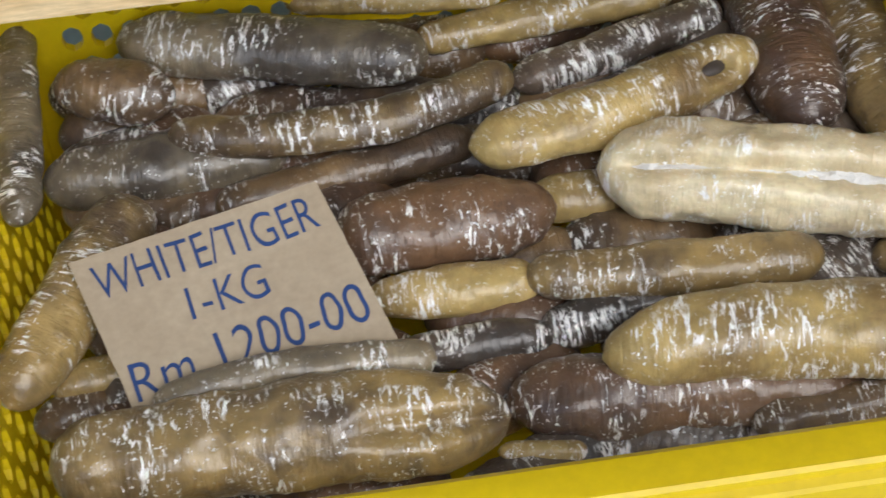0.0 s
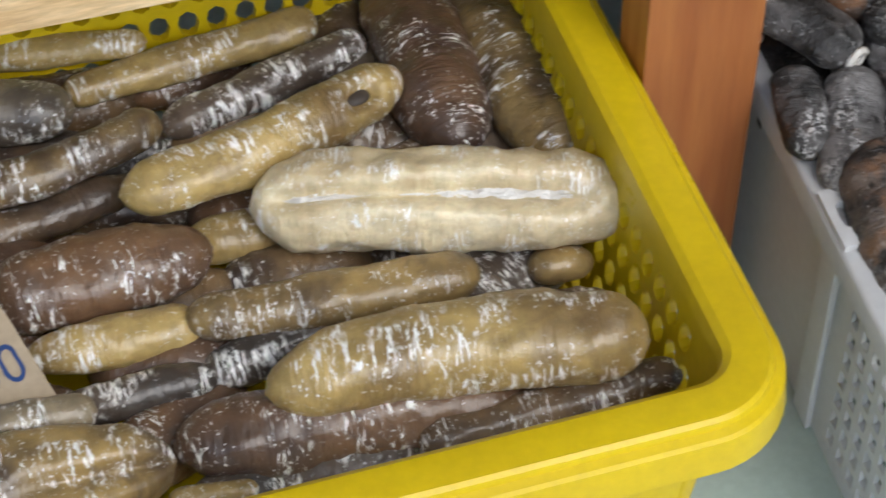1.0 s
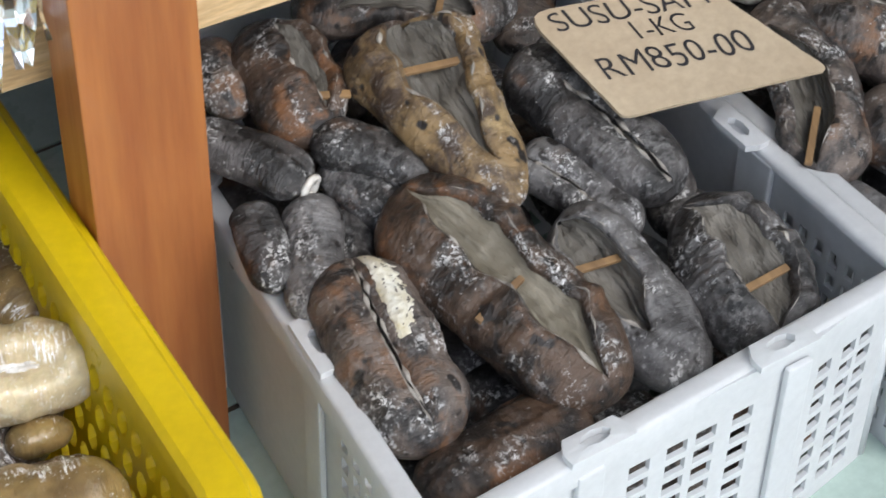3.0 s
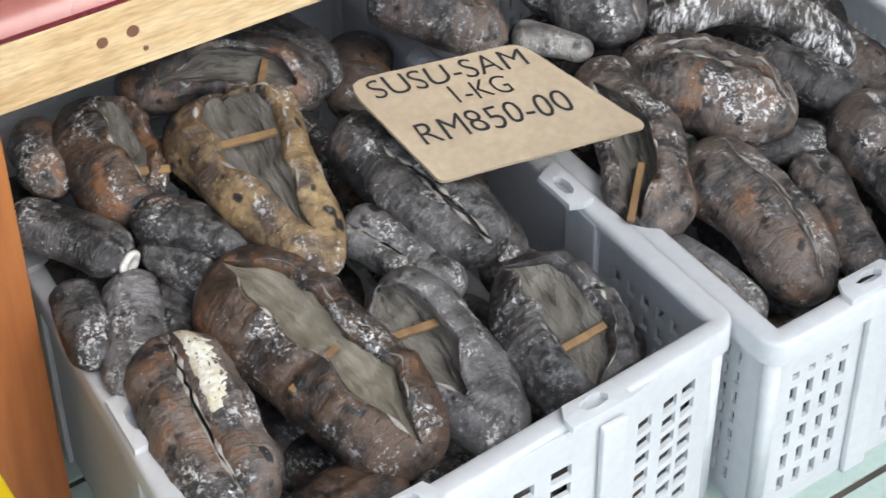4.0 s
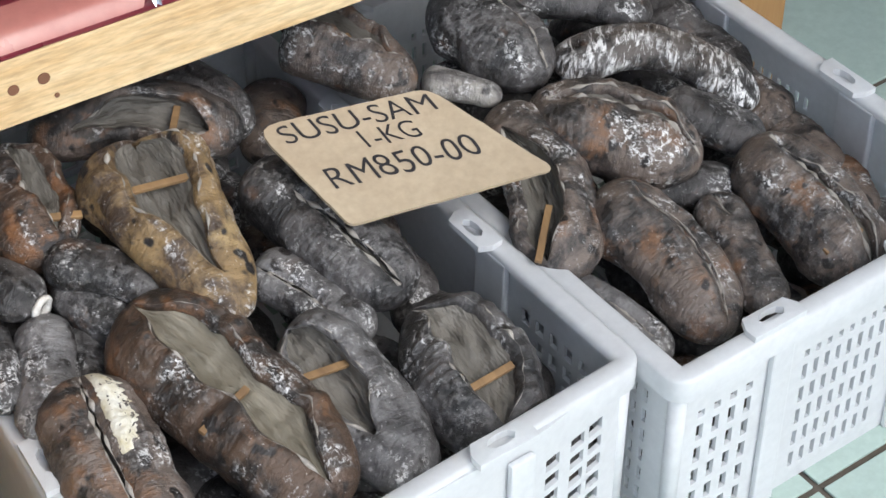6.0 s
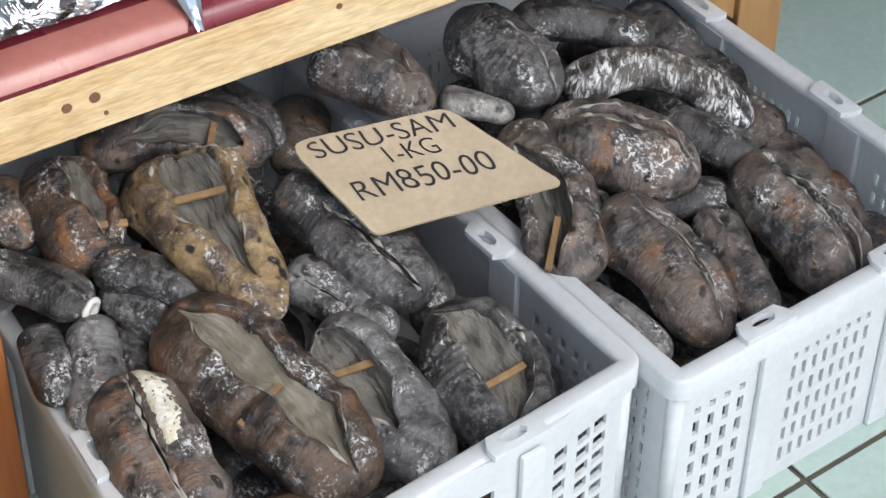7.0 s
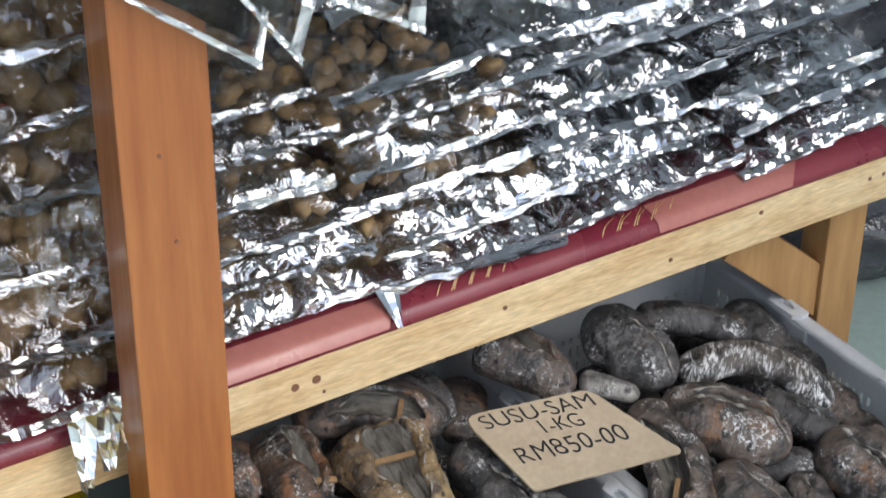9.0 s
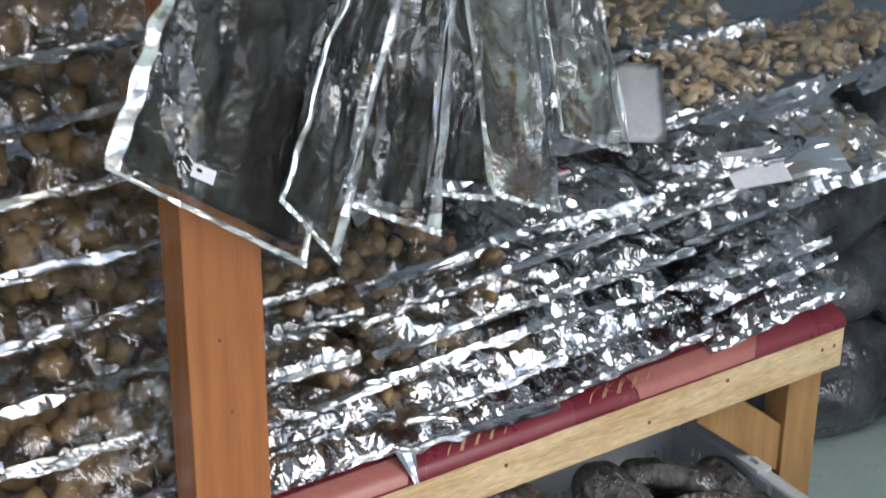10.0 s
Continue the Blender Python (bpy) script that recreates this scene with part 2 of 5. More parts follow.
def film_material(name, gloss, folds=CROSSED, size=34.0, amount=0.42, rough=0.07):
    """Clear plastic film: mostly see-through, with sharp creased reflections."""
    m, n, l, b = shader(name)
    n.remove(b)
    out = n["Material Output"]
    clear, shine, both = n.new("ShaderNodeBsdfTransparent"), n.new("ShaderNodeBsdfGlossy"), n.new("ShaderNodeMixShader")
    shine.inputs["Roughness"].default_value = rough
    shine.inputs["Color"].default_value = (0.97, 0.98, 1.0, 1)
    clear.inputs["Color"].default_value = (0.93, 0.93, 0.94, 1)
    v = coords(n, l)
    l.new(bump(n, l, noise_node(n, l, v, 38, 3, 0.5, 1.2), 0.55, 0.012, crumple(n, l, folds, size, amount)), shine.inputs["Normal"])
    worn = noise_node(n, l, v, 18, 2, 0.4, 1.0)
    l.new(ramp(n, l, worn, ((0.42, gloss * 0.6), (0.58, min(gloss * 1.5, 0.95)))), both.inputs[0])
    l.new(clear.outputs[0], both.inputs[1])
    l.new(shine.outputs[0], both.inputs[2])
    l.new(both.outputs[0], out.inputs["Surface"])
    return m


def foil_material(name, rough, metal=1.0):
    m, n, l, b = shader(name)
    b.inputs["Base Color"].default_value = (0.93, 0.94, 0.96, 1)
    b.inputs["Metallic"].default_value, b.inputs["Roughness"].default_value = metal, rough
    l.new(crumple(n, l, STREAKS, 30.0, 0.5), b.inputs["Normal"])
    return m


FILM = film_material("clear_film", 0.11, CROSSED, 30.0, 0.5, 0.09)
FILM_FOIL = film_material("silvery_film", 0.45, CROSSED, 30.0, 0.5, 0.09)
FILM_DARK = film_material("thin_film", 0.08, UPRIGHT, 22.0, 0.8)
FILM_CLEAR = film_material("thick_clear_film", 0.3, UPRIGHT, 18.0, 0.6, 0.12)
FOIL = foil_material("silver_foil", 0.16)
DULL_FOIL = foil_material("dull_silver_film", 0.26, 0.86)

# ---- mesh helpers ----


def part(name, bm, material, parent=None, label="", smooth=False, sharp=0):
    me = bpy.data.meshes.new(name)
    bm.to_mesh(me)
    bm.free()
    me.materials.append(material)
    if smooth:
        me.shade_smooth()
    if sharp:
        me.set_sharp_from_angle(angle=radians(sharp))
    ob = new(name, me)
    if parent is not None:
        ob.parent = parent
    return tagged(ob, label)


def box(bm, a, b, bevel=0.0):
    made = bmesh.ops.create_cube(bm, size=1)["verts"]
    for v in made:
        for i in range(3):
            v.co[i] = a[i] + (b[i] - a[i]) * (v.co[i] + 0.5)
    if bevel:
        bmesh.ops.bevel(bm, geom=list({e for v in made for e in v.link_edges}), offset=bevel, segments=2, affect="EDGES", profile=0.6)
    return bm


def box_part(name, a, b, material, parent=None, bevel=0.002, label=""):
    return part(name, box(bmesh.new(), a, b, bevel), material, parent, label)


def thing(name, label, category, group="", at=None):
    ob = tagged(new(name), label, category, group)
    if at is not None:
        ob.matrix_world = at
    return ob


def grid_faces(bm, pts, closed=False):
    """Skin over rows of points."""
    rows = [[bm.verts.new(p) for p in row] for row in pts]
    for r, s in zip(rows, rows[1:]):
        n = len(r)
        for i in range(n if closed else n - 1):
            j = (i + 1) % n
            bm.faces.new((r[i], r[j], s[j], s[i]))
    return rows


def rounded_loop(x0, y0, x1, y1, r, steps=6):
    """Points and outward directions round a rectangle with rounded corners."""
    out = []
    for cx, cy, a0 in ((x1 - r, y0 + r, -90), (x1 - r, y1 - r, 0), (x0 + r, y1 - r, 90), (x0 + r, y0 + r, 180)):
        for k in range(steps + 1):
            a = radians(a0 + 90 * k / steps)
            out.append((Vector((cx + r * math.cos(a), cy + r * math.sin(a), 0)), Vector((math.cos(a), math.sin(a), 0))))
    return out


def sweep_rim(bm, loop, profile):
    """A closed profile of (outward, up) carried round a loop."""
    pts = [[p + d * o + Vector((0, 0, z)) for p, d in loop] for o, z in profile]
    grid_faces(bm, pts + [pts[0]], True)
    bmesh.ops.remove_doubles(bm, verts=bm.verts, dist=1e-5)
    bmesh.ops.recalc_face_normals(bm, faces=bm.faces)
    return bm


def panel(bm, origin, u, v, n, width, height, holes, thick):
    """A flat wall with rectangular holes (u0, v0, u1, v1), given its thickness along n."""
    us = sorted({0, width, *[h[0] for h in holes], *[h[2] for h in holes]})
    vs = sorted({0, height, *[h[1] for h in holes], *[h[3] for h in holes]})
    gone = set()
    for a, c, b, d in holes:
        for i in range(us.index(a), us.index(b)):
            for j in range(vs.index(c), vs.index(d)):
                gone.add((i, j))
    verts = {}

    def at(i, j, k):
        if (i, j, k) not in verts:
            verts[i, j, k] = bm.verts.new(origin + u * us[i] + v * vs[j] + n * (thick * k))
        return verts[i, j, k]
    cells = {(i, j) for i in range(len(us) - 1) for j in range(len(vs) - 1)} - gone
    for i, j in cells:
        bm.faces.new((at(i, j, 1), at(i + 1, j, 1), at(i + 1, j + 1, 1), at(i, j + 1, 1)))
        bm.faces.new((at(i, j, 0), at(i, j + 1, 0), at(i + 1, j + 1, 0), at(i + 1, j, 0)))
        for (di, dj), (a, b) in {(-1, 0): ((i, j + 1), (i, j)), (1, 0): ((i + 1, j), (i + 1, j + 1)),
                                 (0, -1): ((i, j), (i + 1, j)), (0, 1): ((i + 1, j + 1), (i, j + 1))}.items():
            if (i + di, j + dj) not in cells:
                bm.faces.new((at(*a, 0), at(*b, 0), at(*b, 1), at(*a, 1)))


def oval_panel(bm, origin, u, v, n, width, height, cell_w, cell_h, margin, fill_u, fill_v, thick):
    """A flat wall with staggered oval holes, given its thickness along n."""
    inner_w, inner_h = width - 2 * margin, height - 2 * margin
    nx, ny = int(inner_w / cell_w), int(inner_h / cell_h)
    cw, ch = inner_w / nx, inner_h / ny
    flat = [(0, 0, width, margin), (0, height - margin, width, height), (0, margin, margin, height - margin), (width - margin, margin, width, height - margin)]
    cells = []
    for j in range(ny):
        shift = 0.5 if j % 2 else 0.0
        for i in range(nx - (1 if j % 2 else 0)):
            a = margin + (i + shift) * cw
            cells.append((a, margin + j * ch, a + cw, margin + (j + 1) * ch))
        if j % 2:
            flat += [(margin, margin + j * ch, margin + cw / 2, margin + (j + 1) * ch), (width - margin - cw / 2, margin + j * ch, width - margin, margin + (j + 1) * ch)]

    def put(a, b, k):
        return bm.verts.new(origin + u * a + v * b + n * (thick * k))
    for a, c, b, d in flat:
        for k in (0, 1):
            bm.faces.new([put(x, y, k) for x, y in ((a, c), (b, c), (b, d), (a, d))])
    for a, c, b, d in cells:
        mx, my, hx, hy = (a + b) / 2, (c + d) / 2, (b - a) / 2, (d - c) / 2
        ring = ((1, 0), (1, 1), (0, 1), (-1, 1), (-1, 0), (-1, -1), (0, -1), (1, -1))
        outer = [(mx + hx * x, my + hy * y) for x, y in ring]
        q = 0.72
        hole = [(mx + hx * fill_u * x * (q if x and y else 1), my + hy * fill_v * y * (q if x and y else 1)) for x, y in ring]
        o = [[put(*p, k) for p in outer] for k in (0, 1)]
        h = [[put(*p, k) for p in hole] for k in (0, 1)]
        for i in range(8):
            j = (i + 1) % 8
            for k in (0, 1):
                bm.faces.new((o[k][i], o[k][j], h[k][j], h[k][i]))
            bm.faces.new((h[0][i], h[0][j], h[1][j], h[1][i]))
    bmesh.ops.remove_doubles(bm, verts=bm.verts, dist=1e-5)
    bmesh.ops.recalc_face_normals(bm, faces=bm.faces)


# ---- structure ----
floor = tagged(box_part("floor", (-4.0, -4.0, -0.06), (5.0, 4.0, -0.004), GROUT, bevel=0), kind="structure", label="dark grout bed under pale green floor tiles")
tagged(box_part("wall_back", (-2.6, 2.0, -0.004), (3.6, 2.15, 2.7), WALL, bevel=0), kind="structure", label="pale blue painted back wall of the shop")
tagged(box_part("wall_left", (-2.75, -0.6, -0.004), (-2.6, 2.15, 2.7), WALL, bevel=0), kind="structure", label="pale blue painted side wall")
# only the far part is real; the front stretch is added to block light
tagged(box_part("wall_right", (1.55, -1.9, -0.004), (1.7, 2.0, 2.7), WALL, bevel=0), kind="structure", label="pale blue painted end wall, its unseen front stretch added to shade the floor")
# unseen cover, added to hold skylight off the back of the stall
tagged(box_part("ceiling", (-2.75, -0.75, 2.7), (3.6, 2.15, 2.8), CEILING, bevel=0), kind="structure", label="unseen plain board over the stall, added to shade its back")

# ---- crates and baskets ----


def crate(name, label, x0, y0, w, d, h, slots):
    """A stacking crate with perforated walls, a flanged rim and hand tabs. slots: tall narrow holes, or square ones."""
    root = thing(name, label, "crate", "white plastic crates", pose(x0, y0, 0))
    t, inset = 0.004, 0.008

    def holes_front(width, height):
        out = []
        for a, b in ((0.055, 0.24), (0.37, 0.645), (0.775, 0.945)):
            n = (3 if b - a < 0.2 else 4) if not slots else (4 if b - a < 0.2 else 8)
            step = (b - a) * width / n
            rows = 8 if not slots else 6
            rh = (height - 0.05) / rows
            for i in range(n):
                gap = (0.0018 if i % 2 else -0.0018) if not slots else 0.0
                for j in range(rows):
                    u0 = a * width + i * step + step * 0.2 + gap
                    tall = 0.66 if not (slots and j == rows - 1) else 0.3
                    out.append((round(u0, 5), round(0.018 + j * rh, 5), round(u0 + step * (0.62 if not slots else 0.42), 5), round(0.018 + j * rh + rh * tall, 5)))
        return out

    def holes_side(width, height):
        out = []
        for a, b in ((0.05, 0.24), (0.42, 0.6), (0.72, 0.95)) if slots else ((0.04, 0.25), (0.74, 0.95)):
            n = 8 if slots else 6
            step = (b - a) * width / n
            rows = 7
            rh = (height - 0.05) / rows
            for i in range(n):
                for j in range(rows):
                    u0 = a * width + i * step + step * 0.2
                    out.append((round(u0, 5), round(0.018 + j * rh, 5), round(u0 + step * (0.4 if slots else 0.55), 5), round(0.018 + j * rh + rh * 0.62, 5)))
        return out
    X, Y, Z = Vector((1, 0, 0)), Vector((0, 1, 0)), Vector((0, 0, 1))
    iw, idp = w - 2 * inset, d - 2 * inset
    for nm, org, u, n, width, fn in (("wall_panel", Vector((inset, inset, 0)), X, Y, iw, holes_front), ("wall_panel", Vector((inset, d - inset, 0)), X, -Y, iw, holes_front),
                                     ("wall_panel", Vector((inset, inset + t, 0)), Y, X, idp - 2 * t, holes_side), ("wall_panel", Vector((w - inset, inset + t, 0)), Y, -X, idp - 2 * t, holes_side)):
        bm = bmesh.new()
        panel(bm, org, u, Z, n, width, h - 0.004, fn(width, h), t)
        bmesh.ops.recalc_face_normals(bm, faces=bm.faces)
        part(nm, bm, WHITE, root)
    # upright ribs on the outside of the walls, rounded posts at the corners
    for fx in (0.3, 0.71):
        box_part("rib", (fx * w - 0.011, inset - 0.006, 0.0), (fx * w + 0.011, inset - 0.0005, h - 0.014), WHITE, root, 0.002)
        box_part("rib", (fx * w - 0.011, d - inset + 0.0005, 0.0), (fx * w + 0.011, d - inset + 0.006, h - 0.014), WHITE, root, 0.002)
    for fy in (0.32, 0.66):
        box_part("rib", (inset - 0.006, fy * d - 0.013, 0.0), (inset - 0.0005, fy * d + 0.013, h - 0.014), WHITE, root, 0.002)
        box_part("rib", (w - inset + 0.0005, fy * d - 0.013, 0.0), (w - inset + 0.006, fy * d + 0.013, h - 0.014), WHITE, root, 0.002)
        box_part("inner_rib", (w - inset - t - 0.007, fy * d - 0.02, 0.006), (w - inset - t - 0.0005, fy * d + 0.02, h - 0.006), WHITE, root, 0.002)
        box_part("inner_rib", (inset + t + 0.0005, fy * d - 0.02, 0.006), (inset + t + 0.007, fy * d + 0.02, h - 0.006), WHITE, root, 0.002)
    for cx, cy in ((inset, inset), (w - inset, inset), (inset, d - inset), (w - inset, d - inset)):
        bm = bmesh.new()
        bmesh.ops.create_cone(bm, cap_ends=True, segments=16, radius1=0.0065, radius2=0.0075, depth=h - 0.006)
        bmesh.ops.translate(bm, verts=bm.verts, vec=(cx + (0.0045 if cx < w / 2 else -0.0045), cy + (0.0045 if cy < d / 2 else -0.0045), h / 2))
        part("corner_post", bm, WHITE, root, smooth=True)
    bm = bmesh.new()
    bars = [(round(0.02 + i * 0.03, 5), round(0.02 + j * 0.03, 5), round(0.02 + i * 0.03 + 0.02, 5), round(0.02 + j * 0.03 + 0.02, 5)) for i in range(int((iw - 0.04) / 0.03)) for j in range(int((idp - 0.04) / 0.03))]
    panel(bm, Vector((inset + t, inset + t, 0.006)), X, Y, Z, iw - 2 * t, idp - 2 * t, bars, 0.004)
    bmesh.ops.recalc_face_normals(bm, faces=bm.faces)
    part("base", bm, WHITE, root)
    bm = bmesh.new()
    sweep_rim(bm, rounded_loop(0.003, 0.003, w - 0.003, d - 0.003, 0.014), [(-0.015, h - 0.004), (-0.0135, h - 0.001), (-0.011, h), (0.0, h), (0.0025, h - 0.001), (0.0035, h - 0.0035), (0.0035, h - 0.022), (0.0005, h - 0.022), (0.0, h - 0.007), (-0.015, h - 0.008)])
    part("rim", bm, WHITE, root, "", True, 50)
    # hand tabs: raised plates with an oblong hole, on the rim
    for cx, cy, turn in (((0.275 if slots else 0.318) * w, 0.008, 0), (0.68 * w, 0.008, 0), (0.305 * w, d - 0.008, 180), (0.675 * w, d - 0.008, 180), (w - (0.008 if slots else 0.015), 0.36 * d, 90), (w - (0.008 if slots else 0.015), 0.7 * d, 90)) + (() if slots else ((0.008, 0.332 * d, -90), (0.008, 0.7 * d, -90))):
        m = pose(cx, cy, h, 0, 0, turn)
        bm = bmesh.new()
        outer = [(0.026 * x * (0.78 if y > 0 else 1), 0.004 + 0.0105 * y) for x, y in ((-1, -1), (0, -1), (1, -1), (1, 0), (1, 1), (0, 1), (-1, 1), (-1, 0))]
        inner = [(0.0125 * x * (0.7 if x and y else 1), 0.005 + 0.0058 * y * (0.75 if x and y else 1)) for x, y in ((-1, -1), (0, -1), (1, -1), (1, 0), (1, 1), (0, 1), (-1, 1), (-1, 0))]
        lay = [[bm.verts.new((x, y, z)) for x, y in ring] for ring, z in ((outer, 0.0005), (outer, 0.006), (inner, 0.007), (inner, 0.0005))]
        for r, s in zip(lay, lay[1:]):
            for i in range(8):
                bm.faces.new((r[i], r[(i + 1) % 8], s[(i + 1) % 8], s[i]))
        bmesh.ops.recalc_face_normals(bm, faces=bm.faces)
        bm.transform(m)
        part("tab", bm, WHITE, root, "raised tab with an oblong hole")
    return root


first = crate("crate", "white plastic crate with square holes, full of opened smoked sea cucumbers", -0.018, -0.014, 0.43, 0.545, 0.2, False)
# its left wall is pressed inwards by the post
for ob in first.children:
    for vert in ob.data.vertices:
        vert.co.x += 0.11 * max(0.0, vert.co.y - 0.014) * (1 - vert.co.x / 0.43)
        vert.co.y += 0.02 * max(0.0, vert.co.x / 0.43 - 0.75) * 4 * max(0.0, 1 - vert.co.y / 0.3)
crate("crate", "white plastic crate with narrow slots, heaped with smoked sea cucumbers", 0.4135, -0.03, 0.364, 0.53, 0.197, True)


def yellow_basket():
    w, d, h = 0.73, 0.575, 0.27
    root = thing("basket", "bright yellow plastic basket with oval holes, heaped with wet sea cucumbers", "basket", at=pose(-0.8256, 0.019, 0, 0, 0, -3.2))
    lip, draft = 0.036, 0.035
    X, Y = Vector((1, 0, 0)), Vector((0, 1, 0))
    sides = ((Vector((lip + draft, lip + draft, 0)), X, Vector((0, -draft, h)), w - 2 * (lip + draft), Y, "slots"),
             (Vector((lip + draft, d - lip - draft, 0)), X, Vector((0, draft, h)), w - 2 * (lip + draft), -Y, "ovals"),
             (Vector((lip + draft, lip + draft, 0)), Y, Vector((-draft, 0, h)), d - 2 * (lip + draft), X, "ovals"),
             (Vector((w - lip - draft, lip + draft, 0)), Y, Vector((draft, 0, h)), d - 2 * (lip + draft), -X, "ovals"))
    for org, u, up, width, n, kind in sides:
        bm = bmesh.new()
        tall = up.length
        v = up.normalized()
        tall -= 0.008
        if kind == "ovals":
            oval_panel(bm, org, u, v, n, width, tall - 0.004, 0.0215, 0.026, 0.022, 0.74, 0.8, 0.007)
        else:
            cols, rows = 22, 11
            holes = []
            for i in range(cols):
                for j in range(rows):
                    a = 0.02 + (width - 0.04) * i / cols
                    b = 0.02 + (tall - 0.055) * j / rows
                    wide = 0.8 if i % 3 else 0.28
                    holes.append((round(a, 5), round(b, 5), round(a + (width - 0.04) / cols * wide, 5), round(b + (tall - 0.055) / rows * 0.55, 5)))
            panel(bm, org, u, v, n, width, tall - 0.004, holes, 0.006)
            bmesh.ops.recalc_face_normals(bm, faces=bm.faces)
        part("wall_panel", bm, YELLOW, root)
    # rounded corners between the walls
    for cx, cy, a0 in ((0, 0, 180), (1, 0, 270), (1, 1, 0), (0, 1, 90)):
        rows = []
        for k in range(9):
            z = (h - 0.012) * k / 8
            r = draft * z / h
            c = Vector((lip + draft if cx == 0 else w - lip - draft, lip + draft if cy == 0 else d - lip - draft, z))
            rows.append([c + Vector((math.cos(radians(a0 + 90 * i / 6)), math.sin(radians(a0 + 90 * i / 6)), 0)) * r for i in range(7)])
        bm = bmesh.new()
        grid_faces(bm, rows)
        bmesh.ops.remove_doubles(bm, verts=bm.verts, dist=1e-5)
        bmesh.ops.solidify(bm, geom=bm.faces, thickness=0.004)
        part("corner", bm, YELLOW, root, smooth=True)
    bm = bmesh.new()
    box(bm, (lip + draft, lip + draft, 0.001), (w - lip - draft, d - lip - draft, 0.006))
    part("base", bm, YELLOW, root)
    bm = bmesh.new()
    sweep_rim(bm, rounded_loop(lip, lip, w - lip, d - lip, 0.036, 10), [(-0.0125, h - 0.016), (-0.011, h - 0.005), (-0.006, h - 0.001), (0.003, h), (0.017, h - 0.0015), (0.0195, h - 0.004), (0.0205, h - 0.0085), (0.0255, h - 0.0105), (0.0275, h - 0.013), (0.03, h - 0.036), (0.0295, h - 0.039), (0.026, h - 0.04), (0.025, h - 0.018), (0.02, h - 0.013), (0.004, h - 0.008)])
    part("rim", bm, YELLOW, root, "broad rolled rim", True, 28)
    return root


yellow_basket()

# ---- sea cucumbers ----
LABELS = {"tan": "tan wet sea cucumber with white creases, heaped in the yellow basket", "pale": "pale cream sea cucumber with a wet split along its length",
          "olive": "olive brown sea cucumber lying in the yellow basket", "brown": "mottled brown sea cucumber lying in the yellow basket",
          "red": "dull reddish brown sea cucumber in the yellow basket", "dark": "dark brown sea cucumber with white salty crust and painted wet glints",
          "grey": "greyish tan sea cucumber with wet wrinkled skin", "umber": "smoked brown sea cucumber with rusty patches in the crate",
          "char": "charred dark sea cucumber with chalky bloom in the crate", "ash": "ash grey dried sea cucumber lying in the crate",
          "bronze": "dark bronze smoked sea cucumber in the crate", "gold": "golden brown smoked sea cucumber with dark warts",
          "ribbed": "smoked sea cucumber with white dust between its ribs", "chalky": "small sea cucumber white with chalk"}


def tube(bm, axis, radius, lift, rings, sides, seed, rough, groove=None):
    """A lumpy, wrinkled body round an axis. groove(s, angle): how deep the skin is drawn in."""
    pts = []
    off = Vector((seed * 3.7, seed * 1.3, seed * 7.1))
    for i in range(rings + 1):
        s = i / rings
        c = axis(s)
        t = (axis(min(s + 0.01, 1)) - axis(max(s - 0.01, 0))).normalized()
        side = t.cross(Vector((0, 0, 1))).normalized()
        up = side.cross(t)
        r = radius(s)
        row = []
        for k in range(sides):
            a = 2 * math.pi * k / sides
            p = c + (side * math.cos(a) + up * math.sin(a) * lift) * r
            d = (p - c)
            q = p + off
            n = 0.17 * noise.noise(q * 24) + 0.1 * noise.noise(q * 62) + 0.045 * noise.noise(Vector((q.x * 170, q.y * 170, q.z * 170)))
            ring = 0.02 * noise.noise(Vector((s * 30 + seed, math.cos(a) * 0.9, math.sin(a) * 0.9)))
            g = groove(s, a) if groove else 0.0
            row.append(p + d * ((n + ring) * rough - g))
        pts.append(row)
    grid_faces(bm, pts, True)
    bmesh.ops.remove_doubles(bm, verts=bm.verts, dist=1e-6)
    bmesh.ops.recalc_face_normals(bm, faces=bm.faces)


